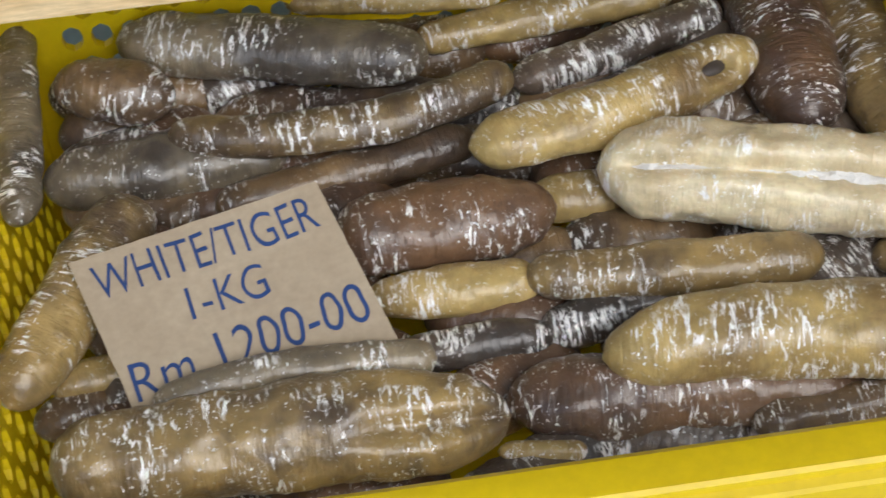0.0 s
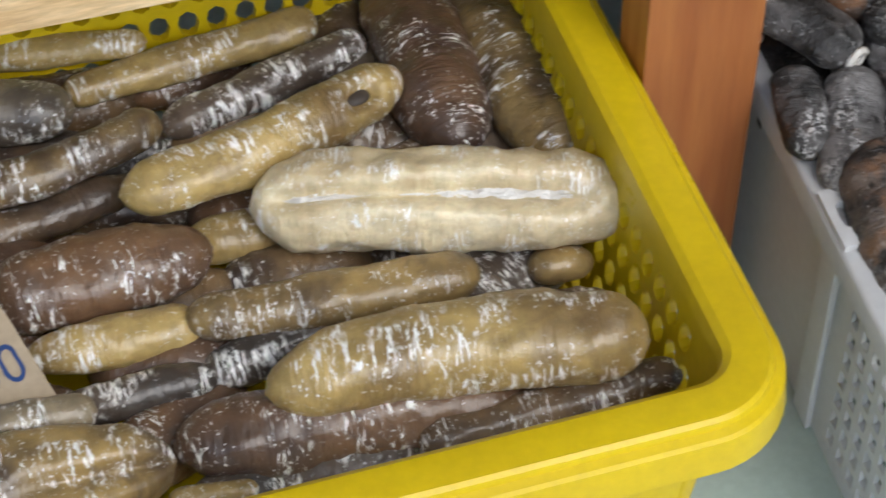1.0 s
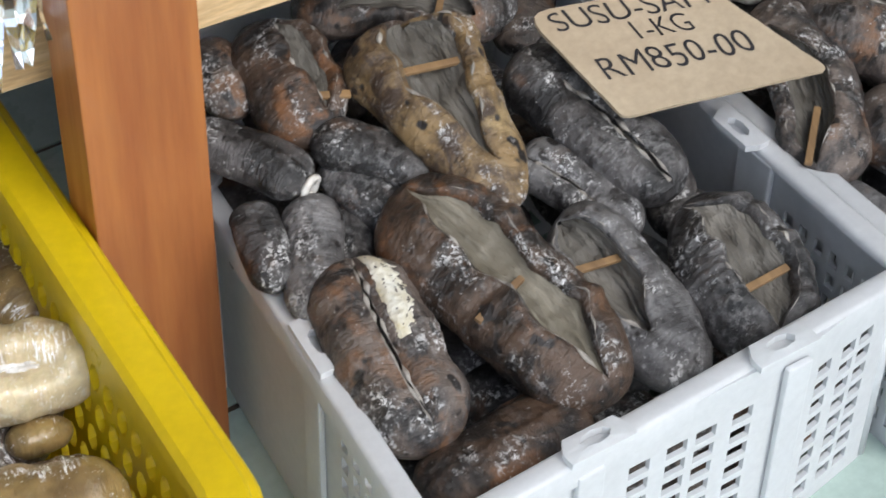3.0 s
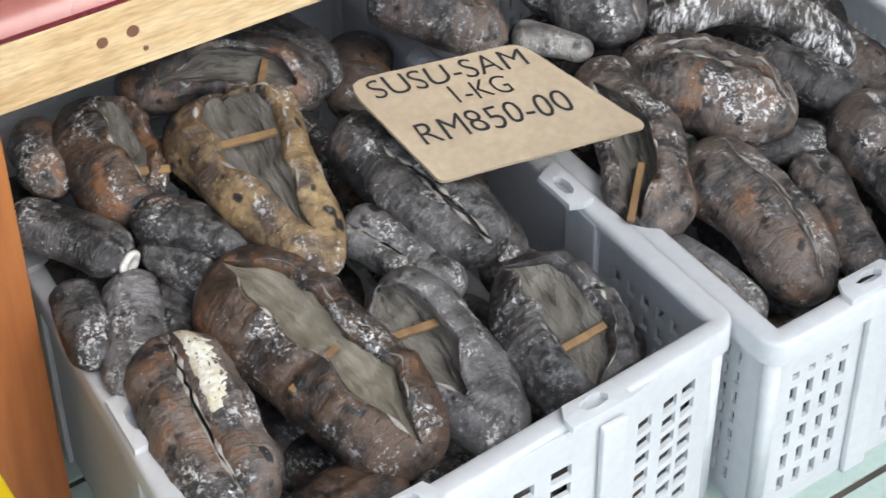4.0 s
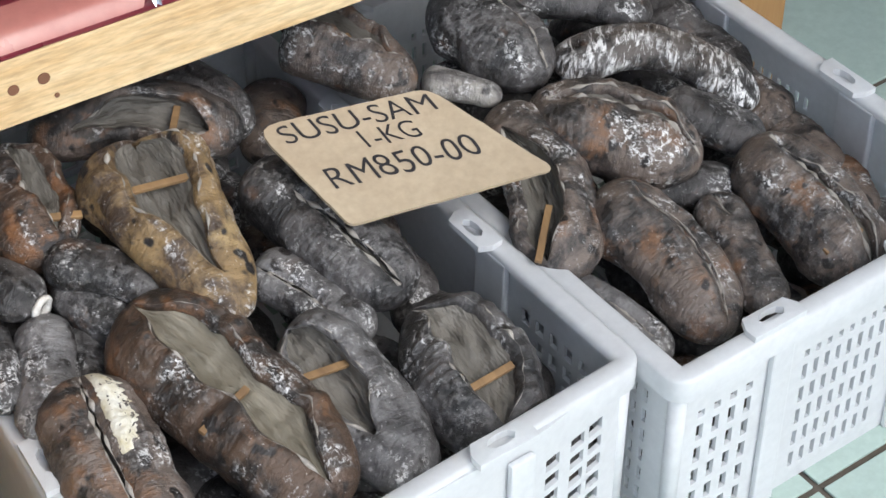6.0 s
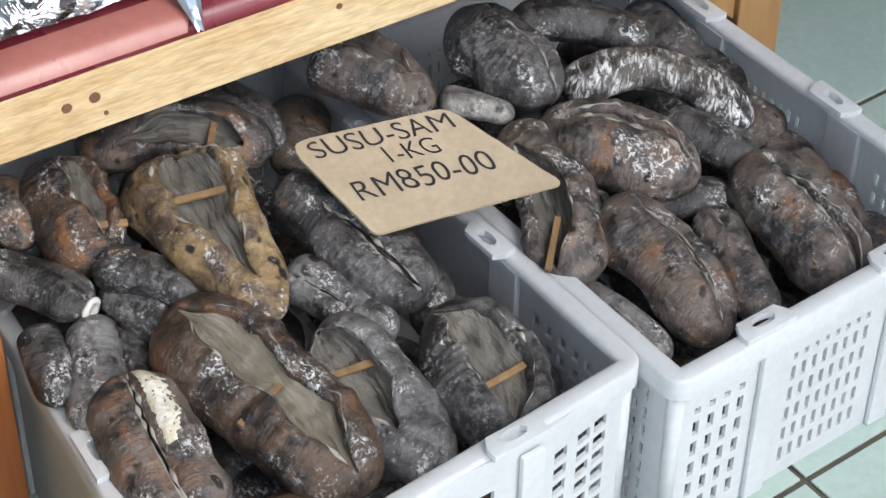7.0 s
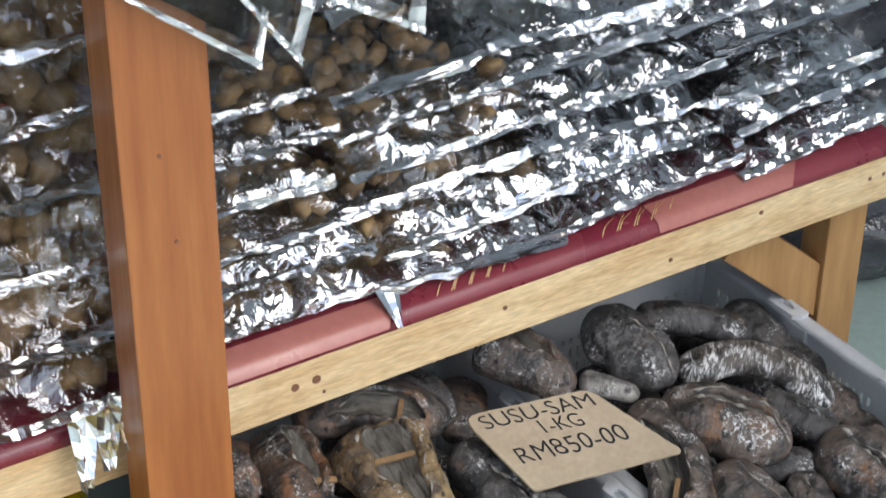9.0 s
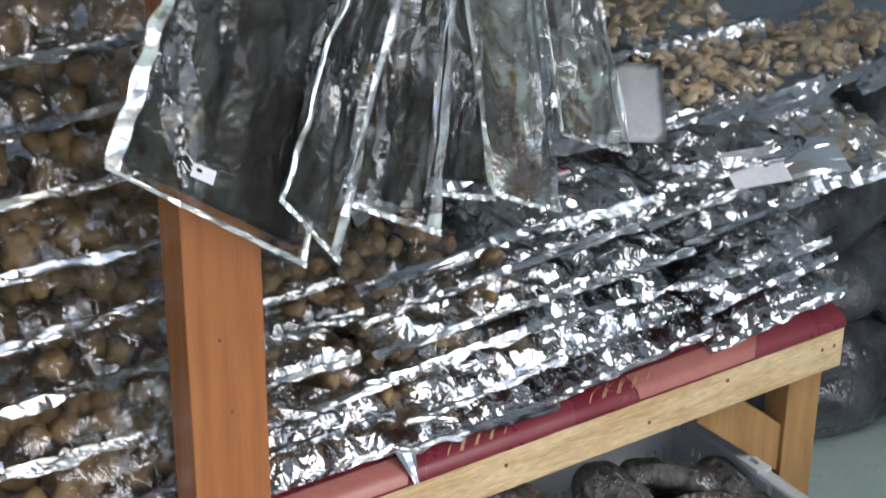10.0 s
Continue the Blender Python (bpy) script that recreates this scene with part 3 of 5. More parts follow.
def sea_cucumber(a, b, r, skin, bend, seed, slit=0, hole=None, rough=1.0):
    """From tip to tip, r thick. slit 1: a long split; 2: a cleft end. hole: a torn hole between two shares of its length."""
    a, b, bend = Vector(a), Vector(b), Vector(bend)
    mid = (a + b) / 2
    rot = (b - a).to_track_quat("X", "Z").to_matrix().to_4x4()
    place = Matrix.Translation(mid) @ rot
    back = place.inverted()
    p0, p1, bv = back @ a, back @ b, back.to_3x3() @ bend
    rnd = random.Random(seed)
    fat, lean = rnd.uniform(0.42, 0.58), rnd.uniform(-0.08, 0.08)
    length = (b - a).length
    ends = [min(r * rnd.uniform(1.0, 1.9) / length, 0.4) for _ in range(2)]
    flat = 0.88 if skin in ("tan", "pale", "olive", "brown", "red", "dark", "grey") else 0.76

    def axis(s):
        return p0.lerp(p1, s) + bv * (4 * s * (1 - s))

    def radius(s):
        e = 1.0
        for q, end in zip((s, 1 - s), ends):
            if q < end:
                e = min(e, max(1 - (1 - q / end) ** 2.4, 0) ** 0.55)
        return max(r * e * (1 + lean * (s - 0.5) * 2) * (0.92 + 0.1 * math.sin(math.pi * min(s / fat / 2, 1))), r * 0.02)

    turn = math.pi * (0.32 if skin == "pale" else 0.3 if slit == 2 or hole else 0.52)

    def groove(s, ang):
        d = abs((ang - turn + math.pi) % (2 * math.pi) - math.pi)
        if slit == 1:
            return 0.5 * math.exp(-(d / (0.25 + 0.09 * math.sin(s * 7 + seed))) ** 2) * min(1, max(0, (s - 0.03) * 12)) * min(1, max(0, (0.93 - s) * 9))
        if slit == 2:
            return 0.6 * math.exp(-(d / 0.3) ** 2) * max(0, min(1, (s - 0.62) * 3))
        if hole is not None and hole[0] - 0.04 < s < hole[1] + 0.06:
            e = math.exp(-((s - (hole[0] + hole[1]) / 2) / 0.05) ** 4 - (d / 0.42) ** 4)
            return 0.75 * e
        return 0.0
    bm = bmesh.new()
    tube(bm, axis, radius, flat, 64, 56 if slit else 36, seed, rough * (0.8 if flat > 0.8 else 1.0), groove)
    body = part("sea_cucumber", bm, SKIN[skin], smooth=True)
    body.matrix_world = place
    tagged(body, LABELS[skin], "sea cucumber", "sea cucumbers for sale")
    if slit == 1:
        # the lining that shows along the split
        bm = bmesh.new()
        deep = 0.58
        rows = []
        for i in range(81):
            s = 0.08 + 0.8 * i / 80
            c, q = axis(s), radius(s)
            wide = 0.3 * math.sin(math.pi * i / 80) ** 0.5 + 0.02
            sway = turn + 0.1 * noise.noise(Vector((s * 7, seed, 8)))
            rows.append([c + Vector((0, -math.cos(sway + x * wide), math.sin(sway + x * wide) * flat)) * (q * deep * (1 + 0.16 * noise.noise(Vector((s * 26, x * 3, seed))) + 0.1 * noise.noise(Vector((s * 70, x * 6, seed))))) for x in (-1, -0.75, -0.5, -0.25, 0, 0.25, 0.5, 0.75, 1)])
        grid_faces(bm, rows)
        part("flesh", bm, WETWHITE, body, "pale lining in the split", True)
    if hole is not None:
        # dark lump in the torn hole, coloured as the shade inside it
        bm = bmesh.new()
        s = (hole[0] + hole[1]) / 2
        bmesh.ops.create_uvsphere(bm, u_segments=14, v_segments=8, radius=1)
        q = radius(s)
        bmesh.ops.scale(bm, verts=bm.verts, vec=(length * 0.05, q * 0.34, q * 0.2))
        bmesh.ops.translate(bm, verts=bm.verts, vec=axis(s) + Vector((0, -math.cos(turn), math.sin(turn))) * (q * 0.36))
        part("cavity", bm, HOLE_SHADE, body, "dark lump painted as the shade in a torn hole", True)
    return body


def pod(a, m, b, r, skin, seed, face=0.0, gape=0.0, span=(0.05, 0.95), peak=0.5, flat=0.74, taper=0.0, deep=0.35, ruffle=0.4, torn=False, stick=None, chalk=None):
    """A smoked sea cucumber from tail a over m to tip b. gape: half the angle to which its belly is cut open, face: where the cut lies, from the top of the body."""
    a, m, b = Vector(a), Vector(m), Vector(b)
    place = Matrix.Translation((a + b) / 2) @ (b - a).to_track_quat("X", "Z").to_matrix().to_4x4()
    back = place.inverted()
    p0, p2 = back @ a, back @ b
    p1 = 2 * (back @ m) - (p0 + p2) / 2
    rnd = random.Random(seed)
    length = (b - a).length
    caps = [min(r * rnd.uniform(0.9, 1.3) / length, 0.45) for _ in range(2)]
    off = Vector((seed * 2.3, seed * 1.1, seed * 0.7))

    def axis(s):
        return p0 * (1 - s) ** 2 + p1 * 2 * s * (1 - s) + p2 * s * s

    def radius(s):
        e = 1.0
        for q, cap in ((s, caps[0]), (1 - s, caps[1])):
            if q < cap:
                e = min(e, max(1 - (1 - q / cap) ** 2.2, 0) ** 0.5)
        return max(r * e * (1 - taper * (s - 0.5)) * (1 + 0.06 * noise.noise(Vector((s * 5, seed, 0)))), r * 0.03)

    def half(s):
        u = (s - span[0]) / (span[1] - span[0])
        if not gape or not 0 < u < 1:
            return 0.0
        p, q = peak * 1.3, (1 - peak) * 1.3
        top = peak ** p * (1 - peak) ** q
        return gape * min(1.0, 1.15 * u ** p * (1 - u) ** q / top) * (1 + (0.16 + 0.2 * ruffle) * noise.noise(Vector((s * 6, seed, 3))))

    def section(s):
        t = (axis(min(s + 0.01, 1)) - axis(max(s - 0.01, 0))).normalized()
        side = t.cross(Vector((0, 0, 1))).normalized()
        return axis(s), side, side.cross(t), radius(s)

    def at(s, ang, share):
        c, side, up, q = section(s)
        return c + (side * math.sin(ang) + up * math.cos(ang) * flat) * q * share

    def skin_at(s, k, h):
        """k from 0 to 1: once round the body, from lip to lip."""
        lean = face + 0.1 * noise.noise(Vector((s * 5, seed, 9)))
        ang = lean + h + (2 * math.pi - 2 * h) * k
        near = min(ang - lean - h, lean + 2 * math.pi - h - ang)
        p = at(s, ang, 1.0)
        q = p + off
        lump = 0.09 * noise.noise(q * 19) + 0.045 * noise.noise(q * 48) + 0.016 * noise.noise(q * 130)
        fold = 0.035 * noise.noise(Vector((s * 3 + seed, math.sin(ang) * 5, math.cos(ang) * 5)))
        rib = 0.014 * noise.noise(Vector((s * 46, math.sin(ang) * 1.2, math.cos(ang) * 1.2 + seed)))
        share = 1 + lump + fold + rib
        wide = min(h / 0.45, 1.0)
        if span[0] < s < span[1] and gape:
            edge = min(1, (s - span[0]) * 12, (span[1] - s) * 12)
            share += edge * (0.17 * wide * math.exp(-(near / 0.42) ** 2) - (1 - wide) * 0.34 * math.exp(-(near / 0.2) ** 2))
            share += edge * wide * ruffle * 0.22 * noise.noise(Vector((s * 17, seed, 1 if k < 0.5 else 7))) * math.exp(-(near / 0.6) ** 2)
        return at(s, ang, share), ang, share

    rings, sides = 76, 46
    rows, lips = [], []
    for i in range(rings + 1):
        s = i / rings
        h = half(s)
        pts, last = [], None
        for k in range(sides + 1):
            p, ang, share = skin_at(s, k / sides, h)
            pts.append(p)
            if k == 0:
                first_ang, first_share = ang, share
        turn = min(h, 0.3)
        pre = [at(s, first_ang - turn * x, first_share * y) for x, y in ((0.25, 0.72), (0.42, 0.84), (0.32, 0.96))]
        post_pts = [at(s, ang + turn * x, share * y) for x, y in ((0.32, 0.96), (0.42, 0.84), (0.25, 0.72))]
        rows.append(pre + pts + post_pts)
        lips.append((s, h, pre[0], post_pts[2], pre[2], post_pts[0]))
    bm = bmesh.new()
    grid_faces(bm, rows)
    bmesh.ops.remove_doubles(bm, verts=bm.verts, dist=1e-6)
    bmesh.ops.recalc_face_normals(bm, faces=bm.faces)
    body = part("sea_cucumber", bm, SKIN[skin], smooth=True)
    body.matrix_world = place
    words = "smoked sea cucumber cut open and propped with a stick" if stick else "smoked sea cucumber with a dry slit along its belly" if gape else LABELS[skin]
    tagged(body, words, "sea cucumber", "sea cucumbers for sale")
    if gape:
        # the lining between the lips
        down = (Vector((0, 0, -1)) * math.cos(face) * flat) + Vector((0, math.sin(face), 0))
        rows = []
        for s, h, left, right, _, _ in lips:
            if not h:
                continue
            row = []
            for j in range(21):
                u = j / 20
                p = left.lerp(right, -0.02 + 1.04 * u)
                sag = 4 * u * (1 - u)
                p += down * r * sag * deep * min(1, h / 0.6)
                w = Vector((s * 6, u * 9, seed))
                p -= down * r * sag * (0.16 * noise.noise(w) + (0.07 + 0.12 * ruffle) * noise.noise(Vector((s * 8, u * 24, seed))) + 0.03 * noise.noise(Vector((s * 50, u * 40, seed))))
                row.append(p)
            rows.append(row)
        bm = bmesh.new()
        grid_faces(bm, rows)
        part("flesh", bm, PAPER if ruffle > 0.8 else FLESH, body, "grey papery lining", True)
        # pale dry edge of the cut along both lips
        for which in (4, 5):
            pts = []
            for s, h, *lip in lips:
                if not h:
                    continue
                t = r * max(0.002, (-0.005 if gape > 0.4 else 0.02) + 0.12 * noise.noise(Vector((s * 13, seed, which))))
                c = lip[which - 2]
                pts.append([c + Vector((0, math.cos(x), math.sin(x) * 0.7)) * t for x in (0.0, 1.26, 2.51, 3.77, 5.03)])
            bm = bmesh.new()
            grid_faces(bm, pts, True)
            part("cut_edge", bm, EDGE, body, "pale chalky cut edge", True)
    if chalk:
        s0, s1, a0, a1 = chalk
        rows = []
        for i in range(41):
            s = s0 + (s1 - s0) * i / 40
            h = half(s)
            lean = face + 0.1 * noise.noise(Vector((s * 5, seed, 9)))
            rag = math.sin(math.pi * i / 40) ** 0.35
            lo, hi = (a0 * rag * (1 + 0.35 * noise.noise(Vector((s * 40, seed, 2)))), a1 + 0.05 * noise.noise(Vector((s * 30, seed, 6))))
            row = []
            for j in range(13):
                ang = lo + (hi - lo) * j / 12
                k = ((ang - lean - h) % (2 * math.pi)) / (2 * math.pi - 2 * h)
                p, ang, share = skin_at(s, min(k, 1.0), h)
                lift = 0.004 + 0.022 * noise.noise(Vector((s * 60, j * 0.7, seed))) - (0.05 if j in (0, 12) or i in (0, 40) else 0)
                row.append(at(s, ang, share + lift))
            rows.append(row)
        bm = bmesh.new()
        grid_faces(bm, rows)
        part("chalk_crust", bm, CHALK, body, "white and yellowish crust of chalk", True)
    if torn:
        bm = bmesh.new()
        c, side, up, q = section(0.965)
        pts = []
        for i in range(21):
            x = 2 * math.pi * i / 20
            w = c + (side * math.cos(x) * 0.55 + up * math.sin(x) * 0.75) * r * 0.55 + Vector((r * 0.18, 0, 0))
            t = r * (0.13 + 0.08 * noise.noise(Vector((math.cos(x), math.sin(x), seed))))
            out = side * math.cos(x) + up * math.sin(x)
            pts.append([w + out * math.cos(y) * t + Vector((1, 0, 0)) * math.sin(y) * t for y in (0.0, 1.05, 2.1, 3.14, 4.19, 5.24)])
        grid_faces(bm, pts, True)
        part("torn_end", bm, WETWHITE, body, "white torn end", True)
    if stick:
        q0, q1 = back @ Vector(stick[0]), back @ Vector(stick[1])
        d = (q1 - q0).normalized()
        q0, q1 = q0 - d * 0.006, q1 + d * 0.006
        bm = bmesh.new()
        box(bm, (0, -0.0028, -0.0018), ((q1 - q0).length, 0.0028, 0.0018), 0.0007)
        for v in bm.verts:
            v.co.y *= 1 + 0.25 * noise.noise(v.co * 90)
        bm.transform(Matrix.Translation(q0) @ (q1 - q0).to_track_quat("X", "Z").to_matrix().to_4x4())
        part("stick", bm, STICK, body, "split wooden stick")
    return body


sea_cucumber((-0.662, 0.520, 0.200), (-0.445, 0.452, 0.200), 0.0253, 'grey', (0.000, 0.000, 0.000), 1)
sea_cucumber((-0.449, 0.484, 0.185), (-0.252, 0.498, 0.185), 0.0155, 'tan', (0.000, 0.000, 0.000), 2)
sea_cucumber((-0.538, 0.535, 0.200), (-0.379, 0.504, 0.200), 0.0124, 'tan', (0.000, 0.000, 0.000), 3)
sea_cucumber((-0.709, 0.482, 0.205), (-0.627, 0.448, 0.205), 0.0238, 'brown', (0.000, 0.000, 0.000), 4, rough=1.6)
sea_cucumber((-0.731, 0.559, 0.200), (-0.744, 0.359, 0.200), 0.0168, 'grey', (0.000, 0.000, 0.000), 5)
sea_cucumber((-0.636, 0.415, 0.205), (-0.393, 0.418, 0.205), 0.0169, 'olive', (0.002, -0.028, 0.004), 6)
sea_cucumber((-0.727, 0.405, 0.185), (-0.556, 0.400, 0.185), 0.0235, 'grey', (0.000, 0.000, 0.000), 7)
sea_cucumber((-0.613, 0.361, 0.180), (-0.423, 0.384, 0.180), 0.0156, 'brown', (0.000, 0.000, 0.000), 8)
sea_cucumber((-0.540, 0.299, 0.195), (-0.389, 0.296, 0.195), 0.0300, 'red', (0.000, 0.000, 0.000), 9)
sea_cucumber((-0.406, 0.317, 0.180), (-0.336, 0.311, 0.180), 0.0177, 'tan', (0.000, 0.000, 0.000), 10)
sea_cucumber((-0.439, 0.344, 0.215), (-0.224, 0.393, 0.215), 0.0229, 'tan', (-0.003, -0.017, 0.004), 11, hole=(0.79, 0.85))
sea_cucumber((-0.391, 0.425, 0.185), (-0.225, 0.466, 0.185), 0.0163, 'dark', (0.000, 0.000, 0.000), 12)
sea_cucumber((-0.184, 0.527, 0.195), (-0.203, 0.322, 0.195), 0.0338, 'red', (0.000, 0.000, 0.000), 13)
sea_cucumber((-0.138, 0.516, 0.190), (-0.137, 0.291, 0.190), 0.0308, 'olive', (0.000, 0.000, 0.000), 14)
sea_cucumber((-0.359, 0.309, 0.210), (-0.118, 0.225, 0.210), 0.0368, 'pale', (0.001, 0.002, 0.004), 15, slit=1)
sea_cucumber((-0.424, 0.241, 0.195), (-0.229, 0.216, 0.195), 0.0184, 'olive', (-0.002, -0.007, 0.004), 16)
sea_cucumber((-0.529, 0.253, 0.185), (-0.412, 0.242, 0.185), 0.0183, 'tan', (0.000, 0.000, 0.000), 17)
sea_cucumber((-0.421, 0.205, 0.180), (-0.312, 0.217, 0.180), 0.0174, 'dark', (0.000, 0.000, 0.000), 18)
sea_cucumber((-0.396, 0.149, 0.215), (-0.157, 0.106, 0.215), 0.0312, 'tan', (0.015, 0.012, 0.004), 19)
sea_cucumber((-0.457, 0.152, 0.185), (-0.232, 0.118, 0.185), 0.0292, 'red', (0.000, 0.000, 0.000), 20)
sea_cucumber((-0.315, 0.098, 0.190), (-0.137, 0.096, 0.190), 0.0150, 'brown', (0.000, 0.000, 0.000), 21)
sea_cucumber((-0.515, 0.206, 0.180), (-0.412, 0.202, 0.180), 0.0144, 'dark', (0.000, 0.000, 0.000), 22)
sea_cucumber((-0.671, 0.169, 0.225), (-0.496, 0.165, 0.225), 0.0120, 'grey', (-0.007, 0.008, 0.004), 23)
sea_cucumber((-0.738, 0.142, 0.215), (-0.460, 0.120, 0.215), 0.0331, 'olive', (-0.005, 0.002, 0.004), 24, slit=2)
sea_cucumber((-0.760, 0.202, 0.205), (-0.663, 0.355, 0.205), 0.0245, 'olive', (-0.001, -0.001, 0.004), 25)
sea_cucumber((-0.736, 0.232, 0.180), (-0.674, 0.236, 0.180), 0.0144, 'tan', (0.000, 0.000, 0.000), 26)
sea_cucumber((-0.469, 0.120, 0.180), (-0.415, 0.108, 0.180), 0.0069, 'tan', (0.000, 0.000, 0.000), 27)
sea_cucumber((-0.196, 0.217, 0.180), (-0.150, 0.210, 0.180), 0.0132, 'olive', (0.000, 0.000, 0.000), 28)
sea_cucumber((-0.750, 0.210, 0.170), (-0.687, 0.223, 0.170), 0.0162, 'brown', (0.000, 0.000, 0.000), 29)
pod((0.116, 0.238, 0.231), (0.145, 0.148, 0.207), (0.162, 0.034, 0.178), 0.0486, 'bronze', 82, gape=0.5, flat=0.66, peak=0.5, ruffle=1.0, stick=((0.111, 0.116, 0.221), (0.146, 0.127, 0.224)))
pod((0.216, 0.177, 0.207), (0.229, 0.115, 0.191), (0.222, 0.023, 0.167), 0.0361, 'ash', 83, face=0.5, gape=0.62, span=(0.04, 0.8), peak=0.45, stick=((0.195, 0.126, 0.210), (0.226, 0.122, 0.209)))
pod((0.298, 0.142, 0.202), (0.309, 0.082, 0.186), (0.284, 0.013, 0.168), 0.0499, 'char', 84, face=-0.1, gape=0.56, span=(0.0, 0.9), peak=0.55, taper=-0.15, flat=0.65, stick=((0.278, 0.054, 0.201), (0.323, 0.055, 0.202)))
pod((0.194, 0.346, 0.275), (0.184, 0.279, 0.258), (0.186, 0.182, 0.232), 0.0442, 'gold', 81, gape=0.64, span=(0.02, 0.86), peak=0.3, taper=0.7, flat=0.66, deep=0.55, stick=((0.154, 0.299, 0.283), (0.207, 0.290, 0.280)))
pod((0.138, 0.396, 0.268), (0.219, 0.397, 0.268), (0.276, 0.332, 0.251), 0.0322, 'umber', 85, face=0.75, gape=0.6, span=(0.12, 0.9), peak=0.65, taper=-0.2, stick=((0.243, 0.367, 0.275), (0.218, 0.338, 0.267)))
pod((0.110, 0.409, 0.273), (0.103, 0.362, 0.261), (0.094, 0.299, 0.245), 0.0348, 'bronze', 86, face=-0.55, gape=0.55, span=(0.05, 0.9), peak=0.45, stick=((0.102, 0.326, 0.268), (0.126, 0.318, 0.265)))
pod((0.268, 0.307, 0.245), (0.289, 0.235, 0.226), (0.306, 0.153, 0.205), 0.0345, 'char', 44, face=0.15, gape=0.16, span=(0.3, 0.97), peak=0.7)
pod((0.230, 0.242, 0.216), (0.252, 0.199, 0.205), (0.267, 0.146, 0.191), 0.0254, 'ash', 43, face=0.6, gape=0.1, span=(0.05, 0.7))
pod((0.087, 0.299, 0.249), (0.123, 0.275, 0.243), (0.153, 0.232, 0.231), 0.0215, 'char', 46, taper=0.3, gape=0.0)
pod((0.100, 0.298, 0.231), (0.112, 0.256, 0.220), (0.131, 0.216, 0.209), 0.0223, 'char', 47, gape=0.0)
pod((0.015, 0.346, 0.255), (0.046, 0.315, 0.247), (0.070, 0.273, 0.236), 0.0233, 'char', 48, gape=0.0, torn=True)
pod((0.031, 0.288, 0.228), (0.023, 0.256, 0.220), (0.014, 0.218, 0.210), 0.0176, 'char', 49, gape=0.0)
pod((0.068, 0.275, 0.226), (0.052, 0.234, 0.216), (0.020, 0.185, 0.203), 0.0211, 'ash', 50, gape=0.0)
pod((0.098, 0.267, 0.212), (0.081, 0.235, 0.204), (0.067, 0.208, 0.197), 0.0177, 'char', 51, gape=0.0)
pod((0.243, 0.438, 0.271), (0.274, 0.402, 0.261), (0.289, 0.344, 0.246), 0.0299, 'char', 45, gape=0.0)
pod((0.058, 0.418, 0.268), (0.065, 0.390, 0.260), (0.056, 0.352, 0.250), 0.0230, 'umber', 52, gape=0.0)
pod((0.380, 0.418, 0.269), (0.403, 0.375, 0.258), (0.433, 0.317, 0.243), 0.0354, 'umber', 87, face=-0.35, gape=0.7, span=(0.02, 0.85), peak=0.3, taper=0.5, stick=((0.375, 0.376, 0.274), (0.403, 0.374, 0.273)))
pod((0.500, 0.390, 0.260), (0.522, 0.339, 0.247), (0.526, 0.275, 0.231), 0.0402, 'char', 53, face=-0.6, gape=0.12, span=(0.2, 0.97), flat=0.8)
pod((0.447, 0.328, 0.238), (0.473, 0.307, 0.233), (0.494, 0.282, 0.227), 0.0148, 'chalky', 57, gape=0.0, taper=0.3)
pod((0.556, 0.367, 0.250), (0.617, 0.341, 0.243), (0.659, 0.290, 0.230), 0.0227, 'char', 54, gape=0.0)
pod((0.549, 0.278, 0.231), (0.641, 0.261, 0.227), (0.672, 0.172, 0.205), 0.0235, 'ribbed', 55, gape=0.0)
pod((0.493, 0.248, 0.226), (0.547, 0.207, 0.216), (0.585, 0.143, 0.200), 0.0431, 'umber', 56, face=-0.15, gape=0.34, span=(0.08, 0.98), peak=0.5, flat=0.8)
pod((0.611, 0.220, 0.209), (0.635, 0.186, 0.201), (0.660, 0.145, 0.190), 0.0241, 'char', 58, gape=0.0)
pod((0.472, 0.273, 0.226), (0.474, 0.197, 0.207), (0.422, 0.120, 0.188), 0.0345, 'umber', 88, face=0.5, gape=0.62, span=(0.15, 0.97), peak=0.6, stick=((0.446, 0.162, 0.214), (0.414, 0.132, 0.207)))
pod((0.490, 0.163, 0.201), (0.512, 0.095, 0.184), (0.493, 0.014, 0.164), 0.0351, 'umber', 59, face=-0.5, gape=0.14, span=(0.15, 0.97), flat=0.8)
pod((0.582, 0.125, 0.187), (0.569, 0.073, 0.174), (0.554, 0.013, 0.159), 0.0221, 'umber', 60, gape=0.07, span=(0.0, 0.3))
pod((0.635, 0.146, 0.198), (0.644, 0.073, 0.180), (0.633, -0.007, 0.160), 0.0413, 'umber', 61, face=-0.25, gape=0.3, span=(0.1, 0.97), peak=0.75, flat=0.78, stick=((0.616, 0.023, 0.186), (0.645, 0.025, 0.187)))
pod((0.427, 0.120, 0.176), (0.446, 0.081, 0.166), (0.456, 0.027, 0.153), 0.0205, 'ash', 62, gape=0.08, span=(0.3, 0.9))
pod((0.542, 0.159, 0.184), (0.585, 0.149, 0.181), (0.618, 0.126, 0.176), 0.0227, 'char', 63, gape=0.0)
pod((0.065, 0.209, 0.217), (0.050, 0.146, 0.201), (0.042, 0.062, 0.179), 0.0400, 'umber', 41, face=0.1, gape=0.09, span=(0.0, 0.96), flat=0.8, chalk=(0.03, 0.6, -0.72, -0.08))
pod((0.015, 0.044, 0.165), (0.078, 0.045, 0.166), (0.150, 0.048, 0.168), 0.0300, 'bronze', 42, gape=0.0)

